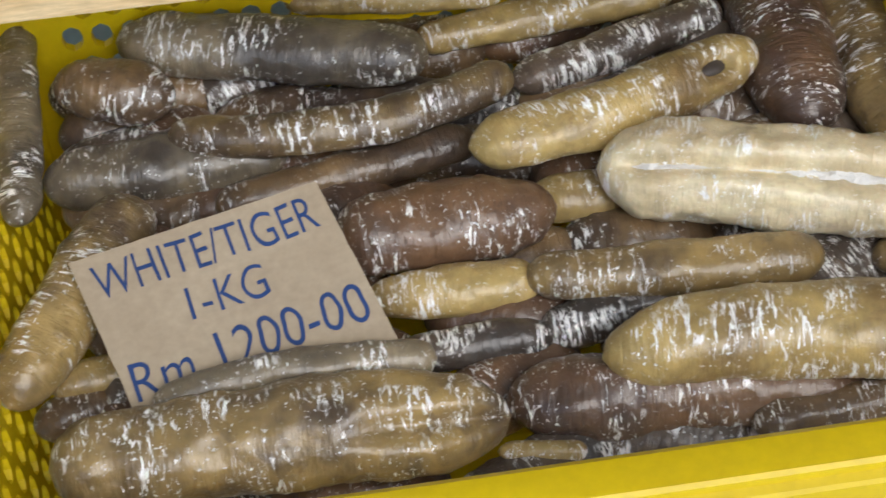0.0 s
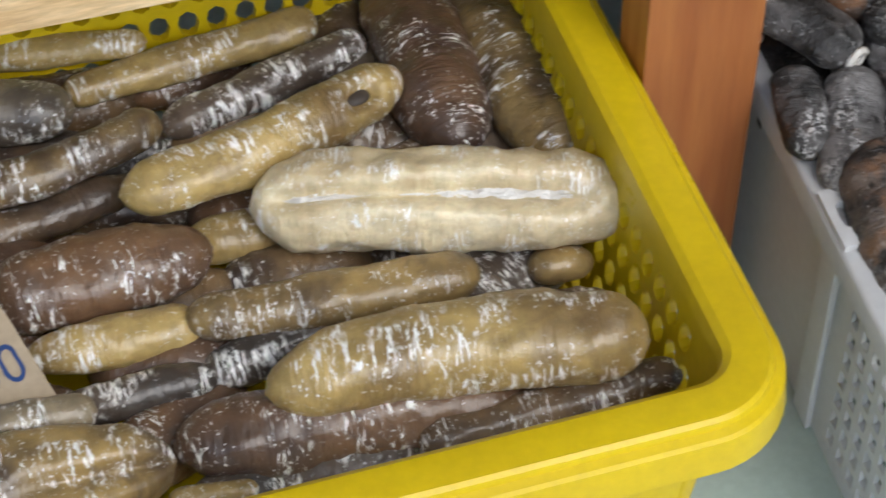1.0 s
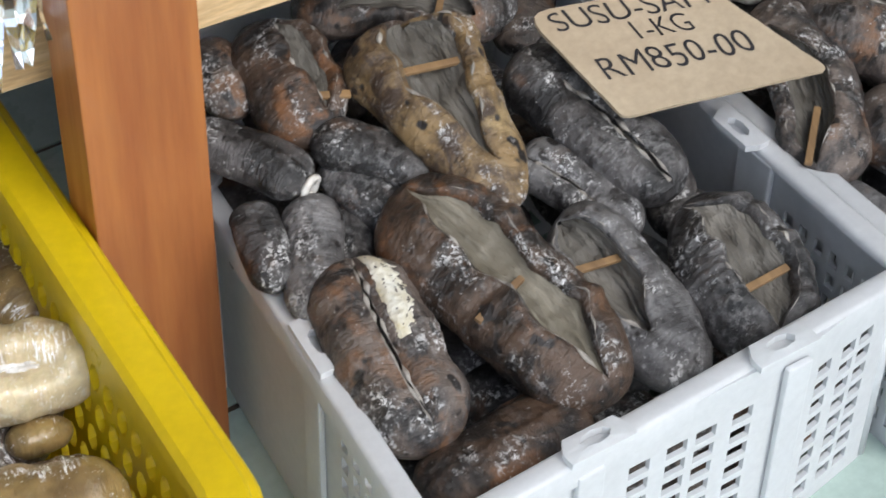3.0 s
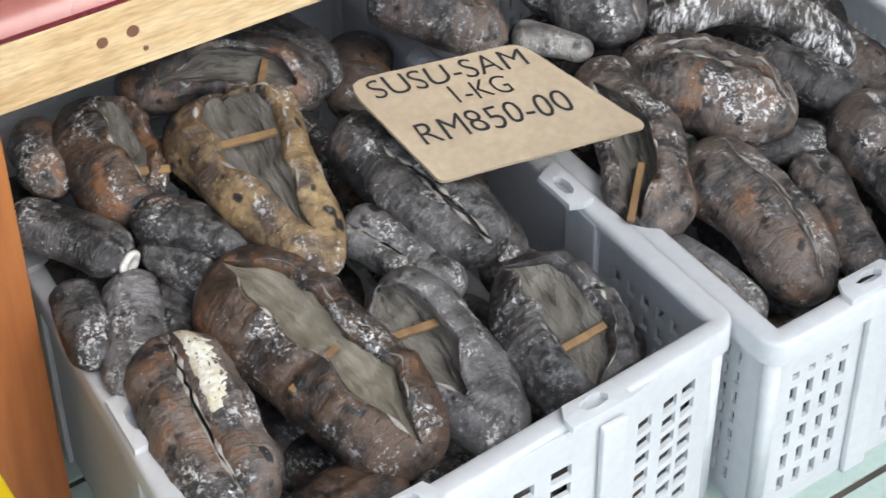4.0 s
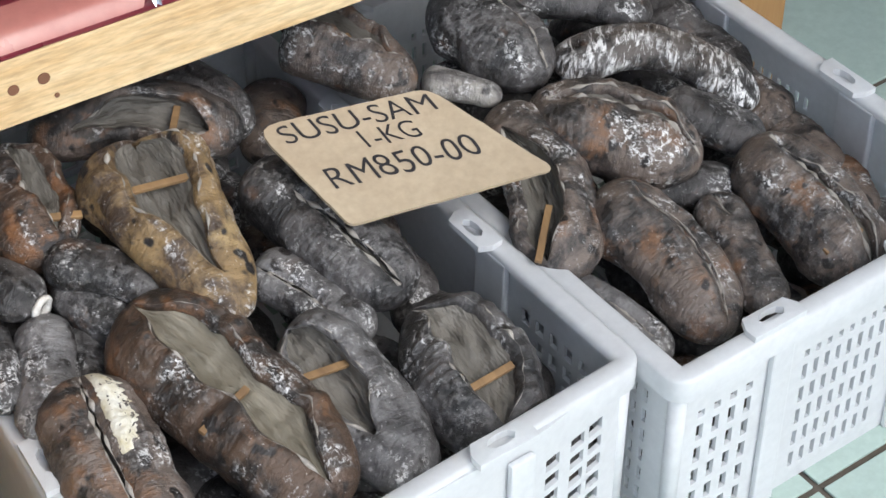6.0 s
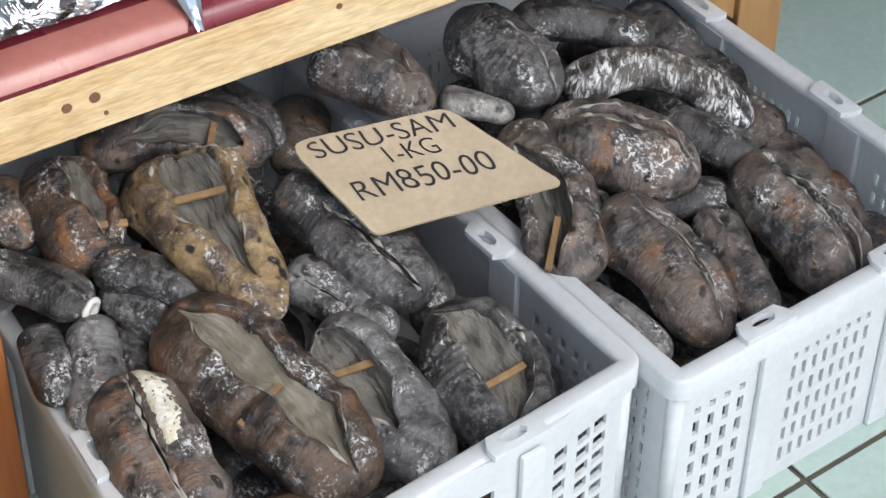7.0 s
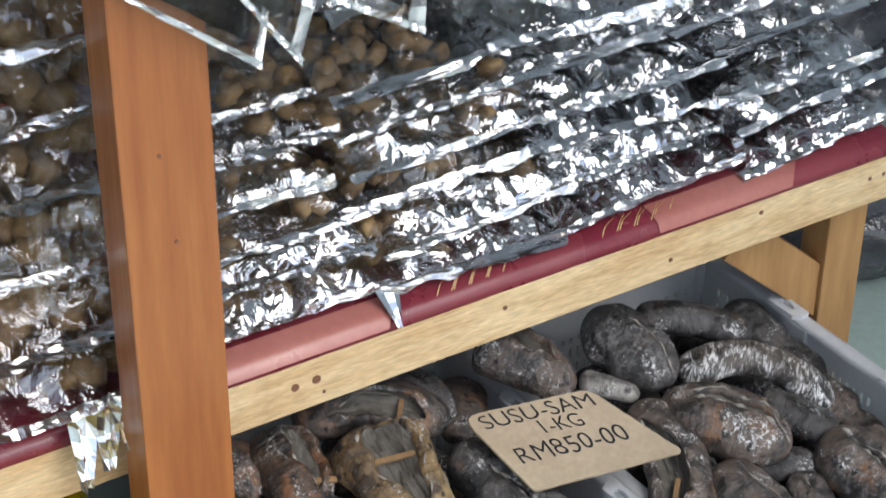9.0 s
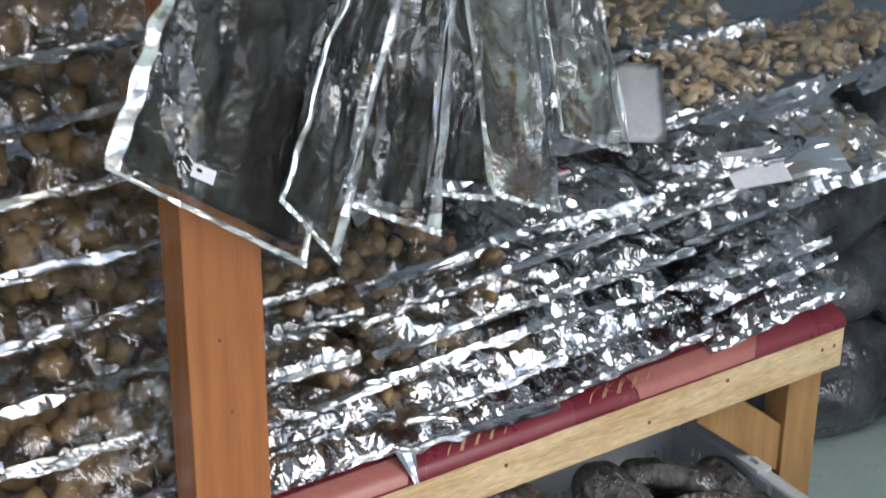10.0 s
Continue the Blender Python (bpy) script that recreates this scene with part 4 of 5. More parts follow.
sea_cucumber((-0.275, 0.185, 0.165), (-0.135, 0.165, 0.165), 0.0280, 'brown', (0.000, 0.000, 0.000), 30)
sea_cucumber((-0.290, 0.262, 0.160), (-0.140, 0.250, 0.160), 0.0280, 'dark', (0.000, 0.000, 0.000), 31)

# ones below that fill the gaps of the heaps; their darker skins stand in for shade
rnd = random.Random(5)
for k in range(56):
    x, y = -0.76 + 0.105 * (k % 7) + rnd.uniform(-0.02, 0.02), 0.11 + 0.056 * (k // 7) + rnd.uniform(-0.015, 0.015)
    ang, half = rnd.uniform(-0.5, 0.5), rnd.uniform(0.055, 0.075)
    x = min(max(x, -0.72 + half), -0.14 - half)
    sea_cucumber((x - half * math.cos(ang), y - half * math.sin(ang), 0.16), (x + half * math.cos(ang), y + half * math.sin(ang), 0.16), rnd.uniform(0.024, 0.03), rnd.choice(("dark", "brown", "red")), (0, 0, 0), 200 + k)
for k in range(20):
    x, z = (0.068 + 0.066 * (k % 5)) if k < 10 else (0.475 + 0.058 * (k % 5)), 0.045 + 0.055 * (k % 10 // 5)
    sea_cucumber((x - 0.045, 0.04, z), (x + 0.045, 0.036 + 0.012 * (k % 3), z), 0.027, "umber", (0, 0, 0), 500 + k)
for k in range(72):
    left = k < 36
    i = k if left else k - 36
    x = (0.055 + 0.075 * (i % 5)) if left else (0.455 + 0.07 * (i % 5))
    y = 0.055 + 0.06 * (i // 5)
    if y > (0.47 if left else 0.4):
        continue
    ang, half = rnd.uniform(0.9, 2.2), rnd.uniform(0.045, 0.055)
    z = 0.1 + 0.2 * y
    sea_cucumber((x - half * math.cos(ang), y - half * math.sin(ang), z), (x + half * math.cos(ang), y + half * math.sin(ang), z), rnd.uniform(0.024, 0.03), rnd.choice(("char", "char", "char", "umber")), (0, 0, 0), 300 + k)

# ---- cardboard signs ----


def sign(label, corner, right, down, far, lines, ink, cut):
    """A piece of cardboard lying on the heap; lines of (words, left, base, height) in shares of its width and depth."""
    o, r, d = Vector(corner), Vector(right), Vector(down)
    u = (r - o)
    w = u.length
    u.normalize()
    v = d - o
    skew = v.dot(u)
    n = v.cross(u).normalized()
    if n.z < 0:
        n = -n
    v = v - u * skew
    tall = v.length
    v.normalize()
    m = Matrix((( u.x, -v.x, n.x, o.x), (u.y, -v.y, n.y, o.y), (u.z, -v.z, n.z, o.z), (0, 0, 0, 1)))
    root = thing("price_sign", label, "sign", "cardboard price signs", m)
    bm = bmesh.new()
    ring = []
    q = Vector(far) - o
    for x, y in ((0, 0), (w, 0), (q.dot(u), -q.dot(v)), (skew, -tall)):
        ring.append(Vector((x, y, 0)))
    pts = []
    for i, p in enumerate(ring):
        q0, q1 = ring[i - 1], ring[(i + 1) % 4]
        c = cut[i]
        if c:
            for k in range(5):
                s = k / 4
                a, b = p.lerp(q0, c / (p - q0).length), p.lerp(q1, c / (p - q1).length)
                pts.append(a.lerp(p, s).lerp(p.lerp(b, s), s))
        else:
            pts.append(p)
    full = []
    for i, p in enumerate(pts):
        q = pts[(i + 1) % len(pts)]
        steps = max(1, int((q - p).length / 0.008))
        for k in range(steps):
            t = p.lerp(q, k / steps)
            full.append(t + Vector((noise.noise(t * 150) * 0.0007, noise.noise(t * 150 + Vector((9, 0, 0))) * 0.0007, 0)))
    top = [bm.verts.new(p) for p in full]
    low = [bm.verts.new(p - Vector((0, 0, 0.003))) for p in full]
    bm.faces.new(top)
    bm.faces.new(low[::-1])
    for i in range(len(full)):
        j = (i + 1) % len(full)
        bm.faces.new((top[i], low[i], low[j], top[j]))
    bmesh.ops.recalc_face_normals(bm, faces=bm.faces)
    part("board", bm, CARD, root)
    for words, left, base, height, wide, lean in lines:
        cu = bpy.data.curves.new("writing", "FONT")
        cu.body, cu.size, cu.extrude, cu.shear, cu.offset = words, 1.0, 0.0, 0.12, -0.004
        tmp = new("writing", cu)
        bpy.context.view_layer.update()
        me = bpy.data.meshes.new_from_object(tmp.evaluated_get(bpy.context.evaluated_depsgraph_get()))
        bpy.data.objects.remove(tmp)
        xs = [p.co.x for p in me.vertices]
        ys = [p.co.y for p in me.vertices]
        sx, sy = wide * w / (max(xs) - min(xs)), height * tall / (max(ys) - min(ys))
        for p in me.vertices:
            x, y = (p.co.x - min(xs)) * sx, (p.co.y - min(ys)) * sy
            wob = noise.noise(Vector((x * 60, y * 30, base * 9))) * 0.0016
            fy = -base * tall + y + x * lean + wob
            p.co = (left * w + x + noise.noise(Vector((y * 90, x * 45, base))) * 0.0014 + skew * (-fy / tall), fy, 0.0006)
        me.materials.append(ink)
        ob = new("writing", me)
        ob.parent = root
        tagged(ob, "hand-lettered line in " + ("blue" if ink is BLUE_INK else "black") + " marker")
    return root


sign("brown cardboard price sign lettered in blue on wet sea cucumbers", (-0.710, 0.281, 0.240), (-0.547, 0.303, 0.252), (-0.680, 0.159, 0.218), (-0.517, 0.181, 0.230),
     (("WHITE/TIGER", 0.06, 0.27, 0.2, 0.88, 0.0), ("1-KG", 0.34, 0.54, 0.19, 0.32, 0.0), ("Rm 1200-00", 0.03, 0.87, 0.22, 0.93, 0.02)), BLUE_INK, (0, 0, 0, 0))
sign("brown cardboard price sign lettered in black, lying across two crates", (0.273, 0.303, 0.287), (0.409, 0.268, 0.285), (0.287, 0.197, 0.257), (0.450, 0.160, 0.257),
     (("SUSU-SAM", 0.08, 0.21, 0.17, 0.88, 0.0), ("1-KG", 0.44, 0.4, 0.16, 0.32, 0.0), ("RM850-00", 0.1, 0.68, 0.2, 0.86, 0.0)), BLACK_INK, (0.02, 0.012, 0.008, 0.006))

# ---- table, post ----
post = thing("post", "varnished reddish brown wooden post between the baskets", "post", at=pose(0, 0, 0))
box_part("timber", (-0.086, 0.285, 0.0), (0.001, 0.327, 1.9), POST, post, 0.002)
for x, z in ((-0.04, 0.632), (-0.05, 0.72)):
    bm = bmesh.new()
    bmesh.ops.create_cone(bm, cap_ends=True, segments=10, radius1=0.0022, radius2=0.0018, depth=0.002, matrix=pose(x, 0.2846, z, 90))
    part("nail", bm, KNOT, post)

TURN = -3.74
table = thing("table", "rough pine display table with a red oilcloth top", "table", at=pose(0.869, 0.302, 0, 0, 0, TURN))
LONG = 1.75
beam = box_part("apron", (-LONG, 0, 0.335), (0, 0.03, 0.392), PINE, table, 0.0015, "knotty pine board")
for x, z, r in ((-0.738, 0.367, 0.0048), (-0.7615, 0.366, 0.0044), (-0.73, 0.349, 0.002), (-0.52, 0.372, 0.0028), (-0.31, 0.357, 0.0025), (-0.19, 0.377, 0.0028), (-0.035, 0.37, 0.0026), (-0.015, 0.37, 0.0024)):
    bm = bmesh.new()
    bmesh.ops.create_cone(bm, cap_ends=True, segments=12, radius1=r, radius2=r, depth=0.001, matrix=pose(x, -0.0003, z, 90))
    part("knot", bm, KNOT, beam)
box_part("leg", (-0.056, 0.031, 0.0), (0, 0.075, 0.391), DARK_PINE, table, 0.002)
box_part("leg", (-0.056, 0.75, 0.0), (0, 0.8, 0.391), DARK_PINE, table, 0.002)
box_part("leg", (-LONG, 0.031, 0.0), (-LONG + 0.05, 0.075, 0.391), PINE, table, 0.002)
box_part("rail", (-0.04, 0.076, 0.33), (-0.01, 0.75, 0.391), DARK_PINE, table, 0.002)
bm = bmesh.new()
box(bm, (0, -0.012, -0.028), (0.2, 0.012, 0.028), 0.002)
bm.transform(pose(-0.183, 0.05, 0.315, 0, 42, 0))
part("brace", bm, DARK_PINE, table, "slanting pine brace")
# oilcloth: rounds over the front edge of the boards
top = bmesh.new()
prof = [(0.0, 0.3928), (-0.003, 0.399), (0.002, 0.408), (0.012, 0.413), (0.03, 0.415), (0.9, 0.415), (0.9, 0.3928)]
grid_faces(top, [[Vector((-LONG + LONG * i / 60, y, z + 0.0012 * noise.noise(Vector((i * 0.7, y * 40, 0))))) for i in range(61)] for y, z in prof])
bmesh.ops.recalc_face_normals(top, faces=top.faces)
cloth = part("tabletop", top, CLOTH, table, "dark red oilcloth with pale pink patches", True)
for x0, x1 in ((-0.9, -0.655), (-0.33, -0.15)):
    bm = bmesh.new()
    grid_faces(bm, [[Vector((x0 + (x1 - x0) * i / 10 + (y * 0.9 if i == 10 else 0), y - 0.0012, z + 0.0012)) for i in range(11)] for y, z in prof[1:5]])
    part("faded_patch", bm, CLOTH_PINK, cloth, "pale pink patch", True)
for k in range(16):
    cx = -0.4 + 0.011 * (k % 8) if k < 8 else -0.6 + 0.01 * (k % 8)
    bm = bmesh.new()
    rows = []
    for i in range(9):
        s = i / 8
        y = 0.0 + 0.026 * s
        z = 0.4005 + 0.0165 * min(1, s * 1.7) if s < 0.6 else 0.4176
        x = cx + 0.03 * s * s + (0.008 * math.sin(s * 3) if k % 2 else 0)
        rows.append([Vector((x - 0.0007, y - 0.0026 + 0.001, z)), Vector((x + 0.0007, y - 0.0026 + 0.001, z))])
    grid_faces(bm, rows)
    part("printed_line", bm, GOLD, cloth)

# ---- bags ----


def creases(seed, count, size):
    """Straight folds that cross each other, as in crumpled film: a height from 0 to about 1."""
    r = random.Random(seed)
    sets = []
    for _ in range(count):
        a = r.uniform(0, math.pi)
        sets.append((math.cos(a) / size, math.sin(a) / size, r.uniform(0, 1), r.uniform(0.3, 1.0), r.uniform(0.6, 1.7)))
    total = sum(s[3] for s in sets)

    def height(x, y):
        out = 0.0
        for cx, cy, ph, wt, fr in sets:
            bend = 0.25 * noise.noise(Vector((x * 12, y * 12, ph * 50)))
            out += wt * abs(((cx * x + cy * y) * fr + ph + bend) % 1.0 - 0.5) * 2
        return out / total
    return height


def bag(m, w, d, h, fill, seed, foil=False, lumps=26, lump=0.016, flare=0.02, tag=""):
    """A heat-sealed bag of dried food lying flat: contents, creased film and a silver seal along its front edge."""
    words = {"mushroom": "sealed plastic bag of brown dried mushrooms with silver edge", "chip": "clear plastic bag of tan dried chips with silver edge",
             "strip": "sealed plastic bag of dark dried strips with silver edge"}
    root = thing("food_bag", words[fill], "bag", "bags of dried food", m)
    r = random.Random(seed)
    bm = bmesh.new()
    for k in range(lumps):
        x, y = r.uniform(-0.45, 0.45) * w, r.uniform(0.14, 0.9) * d
        edge = min(1, (0.5 - abs(x / w)) * 5) * min(1, y / d * 3.5, (1 - y / d) * 5)
        c = Vector((x, y, h * (0.35 + 0.38 * edge * r.random())))
        geo = bmesh.ops.create_icosphere(bm, subdivisions=2, radius=1)["verts"]
        sx, sy, sz = (lump * r.uniform(0.6, 1.1) for _ in range(3))
        if fill == "strip":
            sx, sy, sz = lump * 0.45, lump * 2.4, lump * 0.4
        if fill == "chip":
            sx, sz = sx * 1.25, sz * 0.45
        sz = min(sz, h * 0.3)
        t = Euler((r.uniform(-0.7, 0.7), r.uniform(-0.7, 0.7), r.uniform(-0.5, 0.5) if fill == "strip" else r.uniform(0, 6))).to_matrix()
        for v in geo:
            q = v.co.copy()
            n = 1 + (0.75 if fill != "mushroom" else 0.6) * noise.noise(q * 1.6 + Vector((k * 3.1, seed, 0))) + 0.2 * noise.noise(q * 4 + Vector((k, seed, 0)))
            v.co = c + t @ Vector((q.x * sx * n, q.y * sy * n, q.z * sz * n))
            v.co.z = max(v.co.z, 0.001)
    loose = part("filling", bm, {"mushroom": MORSEL, "chip": CHIP, "strip": BLACK_STRIP}[fill], root, smooth=True)
    tagged(loose, kind="stuff")
    folds = creases(seed, 4, 0.06)
    for low in (False, True):
        bm = bmesh.new()
        nx, ny = (64, 44) if not low else (12, 8)
        rows = []
        for j in range(ny + 1):
            row = []
            for i in range(nx + 1):
                u, v = i / nx, j / ny
                puff = (1 - abs(2 * u - 1) ** 5) * (1 - abs(2 * v - 1) ** 4)
                x, y = (u - 0.5) * w, v * d
                z = h * (0.3 + 0.72 * puff) if not low else h * 0.3 * (1 - puff) + 0.0006
                if not low:
                    q = Vector((x * 11, y * 22, seed * 1.7))
                    ridge = 1 - abs(noise.noise(q)) * 2
                    z += h * 0.05 * ridge + (folds(x, y) - 0.5) * min(h, 0.05) * 0.5
                row.append(Vector((x, y, z)))
            rows.append(row)
        grid_faces(bm, rows)
        part("film", bm, FILM_FOIL if foil else FILM, root, "", True, 16)
    bm = bmesh.new()
    rows = []
    crimp = creases(seed + 7, 4, 0.03)
    for j in range(5):
        row = []
        for i in range(41):
            u, v = i / 40, j / 4
            x = (u - 0.5) * w * (1.02 - 0.03 * v * r.random() * (1 if i in (0, 40) else 0))
            kink = max(0, abs(noise.noise(Vector((u * 4, seed * 1.1, 3)))) - 0.12) * 1.3
            lift = (crimp(u * w, v * 0.02) - 0.5) * 0.007 + 0.003 * noise.noise(Vector((u * 2.2, seed, 0)))
            y = -flare * v * (0.75 - kink * 0.5) - lift * 0.7 * v
            z = h * 0.5 - flare * 0.75 * v * (1 - kink * 0.9) + lift
            row.append(Vector((x, y, z)))
        rows.append(row)
    grid_faces(bm, rows)
    bmesh.ops.solidify(bm, geom=bm.faces, thickness=0.0006)
    part("seal", bm, FOIL, root, "crinkled silver sealed edge")
    if tag:
        bm = bmesh.new()
        grid_faces(bm, [[Vector((0.01 + 0.018 * i, d * 0.3 + 0.011 * j, h * 1.16)) for i in range(2)] for j in range(2)])
        part("label", bm, LABEL, root, "small paper label")
        bm = bmesh.new()
        grid_faces(bm, [[Vector((0.01 + 0.018 * i, d * 0.3 + 0.007 + 0.004 * j, h * 1.16 + 0.0006)) for i in range(2)] for j in range(2)])
        part("label_band", bm, LABEL_RED if tag == "red" else LABEL_GREEN, root)
    return root


def along(x, back, z, yaw=0.0, tilt=0.0, roll=0.0):
    """A place on the table: x in the world, back from the front edge, height."""
    x = 0.03 + 0.9 * x
    y = 0.302 + math.tan(radians(-TURN)) * (0.869 - x) + back
    return pose(x, y, z, tilt, roll, TURN + yaw)


rnd = random.Random(11)
# stacks on the table right of the post: columns of (middle, width, layers, filling)
for cx, w, layers, fill in ((0.125, 0.2, 6, "mushroom"), (0.335, 0.24, 6, "mushroom"), (0.575, 0.28, 6, "strip"), (0.825, 0.26, 6, "strip")):
    for k in range(layers):
        z = 0.4155 + 0.0335 * k
        made = bag(along(cx + rnd.uniform(-0.022, 0.022), 0.028 + 0.02 * k + rnd.uniform(-0.012, 0.012), z + rnd.uniform(-0.003, 0.003), rnd.uniform(-4, 4), 0, rnd.uniform(-3.5, 3.5)), w * rnd.uniform(0.84, 0.98), 0.2, 0.0335, fill, 20 + k + int(cx * 100), fill == "strip" or k in (0, 1, 3), 30, 0.015 if fill == "mushroom" else 0.011,
            rnd.uniform(0.008, 0.014), "red" if k in (4, 5) and fill == "strip" else "")
        if k == 0 and cx < 0.2:
            # a folded corner of the lowest bag that hangs over the cloth
            bm = bmesh.new()
            grid_faces(bm, [[Vector((0.07 + 0.028 * i / 3 * (1 - 0.75 * j / 5) + 0.002 * j, -0.012 - 0.006 * j + (0.004 if i % 2 else 0), 0.016 - 0.0062 * j)) for i in range(4)] for j in range(6)])
            part("corner_flap", bm, FOIL, made, "folded silver corner")
# bags further back, on top of the heap
for x, back, z, w, d, fill, yaw in ((0.42, 0.22, 0.56, 0.28, 0.22, "strip", 4), (0.7, 0.22, 0.565, 0.27, 0.22, "strip", -3), (0.95, 0.2, 0.56, 0.24, 0.22, "chip", 5), (1.0, 0.4, 0.56, 0.27, 0.24, "chip", -4),
                                     (0.72, 0.42, 0.565, 0.28, 0.24, "strip", 5), (0.45, 0.44, 0.57, 0.28, 0.24, "mushroom", -4), (0.15, 0.3, 0.56, 0.26, 0.24, "mushroom", 3), (0.95, 0.62, 0.55, 0.3, 0.24, "chip", 3), (0.65, 0.64, 0.57, 0.3, 0.24, "strip", 3), (0.3, 0.64, 0.57, 0.3, 0.24, "mushroom", 3)):
    bag(along(x, back, z + 0.052, yaw, -3), w * 0.92, d, 0.05, fill, int(x * 100 + back * 1000), fill == "strip", 90 if fill == "chip" else 46, 0.01 if fill == "chip" else 0.014, 0.02, "red" if fill == "strip" else "")
for x, back, fill in ((0.3, 0.42, "mushroom"), (0.6, 0.42, "strip"), (0.9, 0.44, "strip"), (0.3, 0.66, "mushroom"), (0.62, 0.66, "strip"), (0.93, 0.66, "strip")):
    for k in range(2):
        bag(along(x, back - 0.1, 0.417 + 0.1 * k), 0.27, 0.23, 0.098, fill, 400 + k + int(x * 10 + back * 100), False, 16, 0.03)
# stack left of the post
for k in range(9):
    bag(along(-0.17 + rnd.uniform(-0.015, 0.015), -0.025 + 0.012 * k + rnd.uniform(-0.008, 0.008), 0.417 + 0.068 * k, rnd.uniform(-4, 4), 0, rnd.uniform(-2, 2)), 0.25, 0.24, 0.068, "mushroom", 60 + k, False, 44, 0.019, rnd.uniform(0.008, 0.015), "red" if k == 3 else ("green" if k == 7 else ""))
    bag(along(-0.46 + rnd.uniform(-0.015, 0.015), 0.01 * k, 0.417 + 0.068 * k, rnd.uniform(-4, 4)), 0.26, 0.24, 0.068, "mushroom", 160 + k, False, 24, 0.022)


# price card and header card lying on the heap
card = thing("paper_card", "blank white paper card lying on the bags", "card", at=pose(0.668, 0.5, 0.69, 28, -4, -38))
bm = bmesh.new()
grid_faces(bm, [[Vector((0.066 * (i / 6 - 0.5), 0.12 * (j / 8 - 0.5), 0.004 * math.sin(j / 8 * 3) + 0.002 * math.sin(i))) for i in range(7)] for j in range(9)])
bmesh.ops.solidify(bm, geom=bm.faces, thickness=0.0005)
part("sheet", bm, LABEL, card, smooth=True)
header = thing("header_strip", "silver and white header strip with a punched hole", "packaging", at=pose(0.845, 0.415, 0.59, 22, 0, -16))
bm = bmesh.new()
panel(bm, Vector((-0.08, -0.03, 0)), Vector((1, 0, 0)), Vector((0, 1, 0)), Vector((0, 0, 1)), 0.08, 0.06, [(0.052, 0.027, 0.058, 0.033)], 0.0006)
part("white_half", bm, LABEL, header, "white card with a punched hole")
bm = bmesh.new()
grid_faces(bm, [[Vector((0.0005 + 0.085 * i / 8, -0.03 + 0.06 * j / 4, 0.004 * math.sin(i * 0.5))) for i in range(9)] for j in range(5)])
part("silver_half", bm, FOIL, header, "bluish silver foil", True)
loose = thing("foil_corner", "torn silver corner of a bag hanging over the table edge", "packaging", at=pose(-0.1, 0.352, 0.42, 0, 0, TURN))
for k in range(3):
    bm = bmesh.new()
    rag = random.Random(90 + k)
    grid_faces(bm, [[Vector((-0.03 + 0.022 * k + (0.03 - 0.004 * j) * i / 3, -0.004 - 0.003 * k - (0.006 if i % 2 else 0) - 0.004 * j + rag.uniform(-0.002, 0.002), 0.03 - 0.016 * j * (1 - 0.2 * k) + rag.uniform(-0.003, 0.003))) for i in range(4)] for j in range(6)])
    part("fold", bm, FOIL, loose, "crumpled silver fold")
clear_corner = thing("film_corner", "clear crumpled plastic corner of a bag", "packaging", at=pose(-0.11, 0.338, 0.615, 0, 0, TURN))
bm = bmesh.new()
tuck = creases(77, 4, 0.04)
grid_faces(bm, [[Vector((-0.04 + 0.085 * i / 14 * (1 - 0.35 * abs(j / 12 - 0.45)), -0.012 * tuck(i * 0.01, j * 0.01), -0.055 + 0.11 * j / 12)) for i in range(15)] for j in range(13)])
part("sheet", bm, FILM, clear_corner)


# bags lying over the sacks beyond the table
for x, y, z, w, yaw, fill in ((1.03, 0.46, 0.47, 0.24, -8, "chip"), (1.12, 0.62, 0.51, 0.3, 6, "chip"), (1.05, 0.84, 0.51, 0.3, -6, "chip"), (1.35, 0.66, 0.48, 0.28, 10, "chip")):
    bag(pose(x, y, z, -3, 0, yaw), w, 0.24, 0.06, fill, int(x * 91 + y * 17), x < 1.04, 90, 0.013, 0.02)


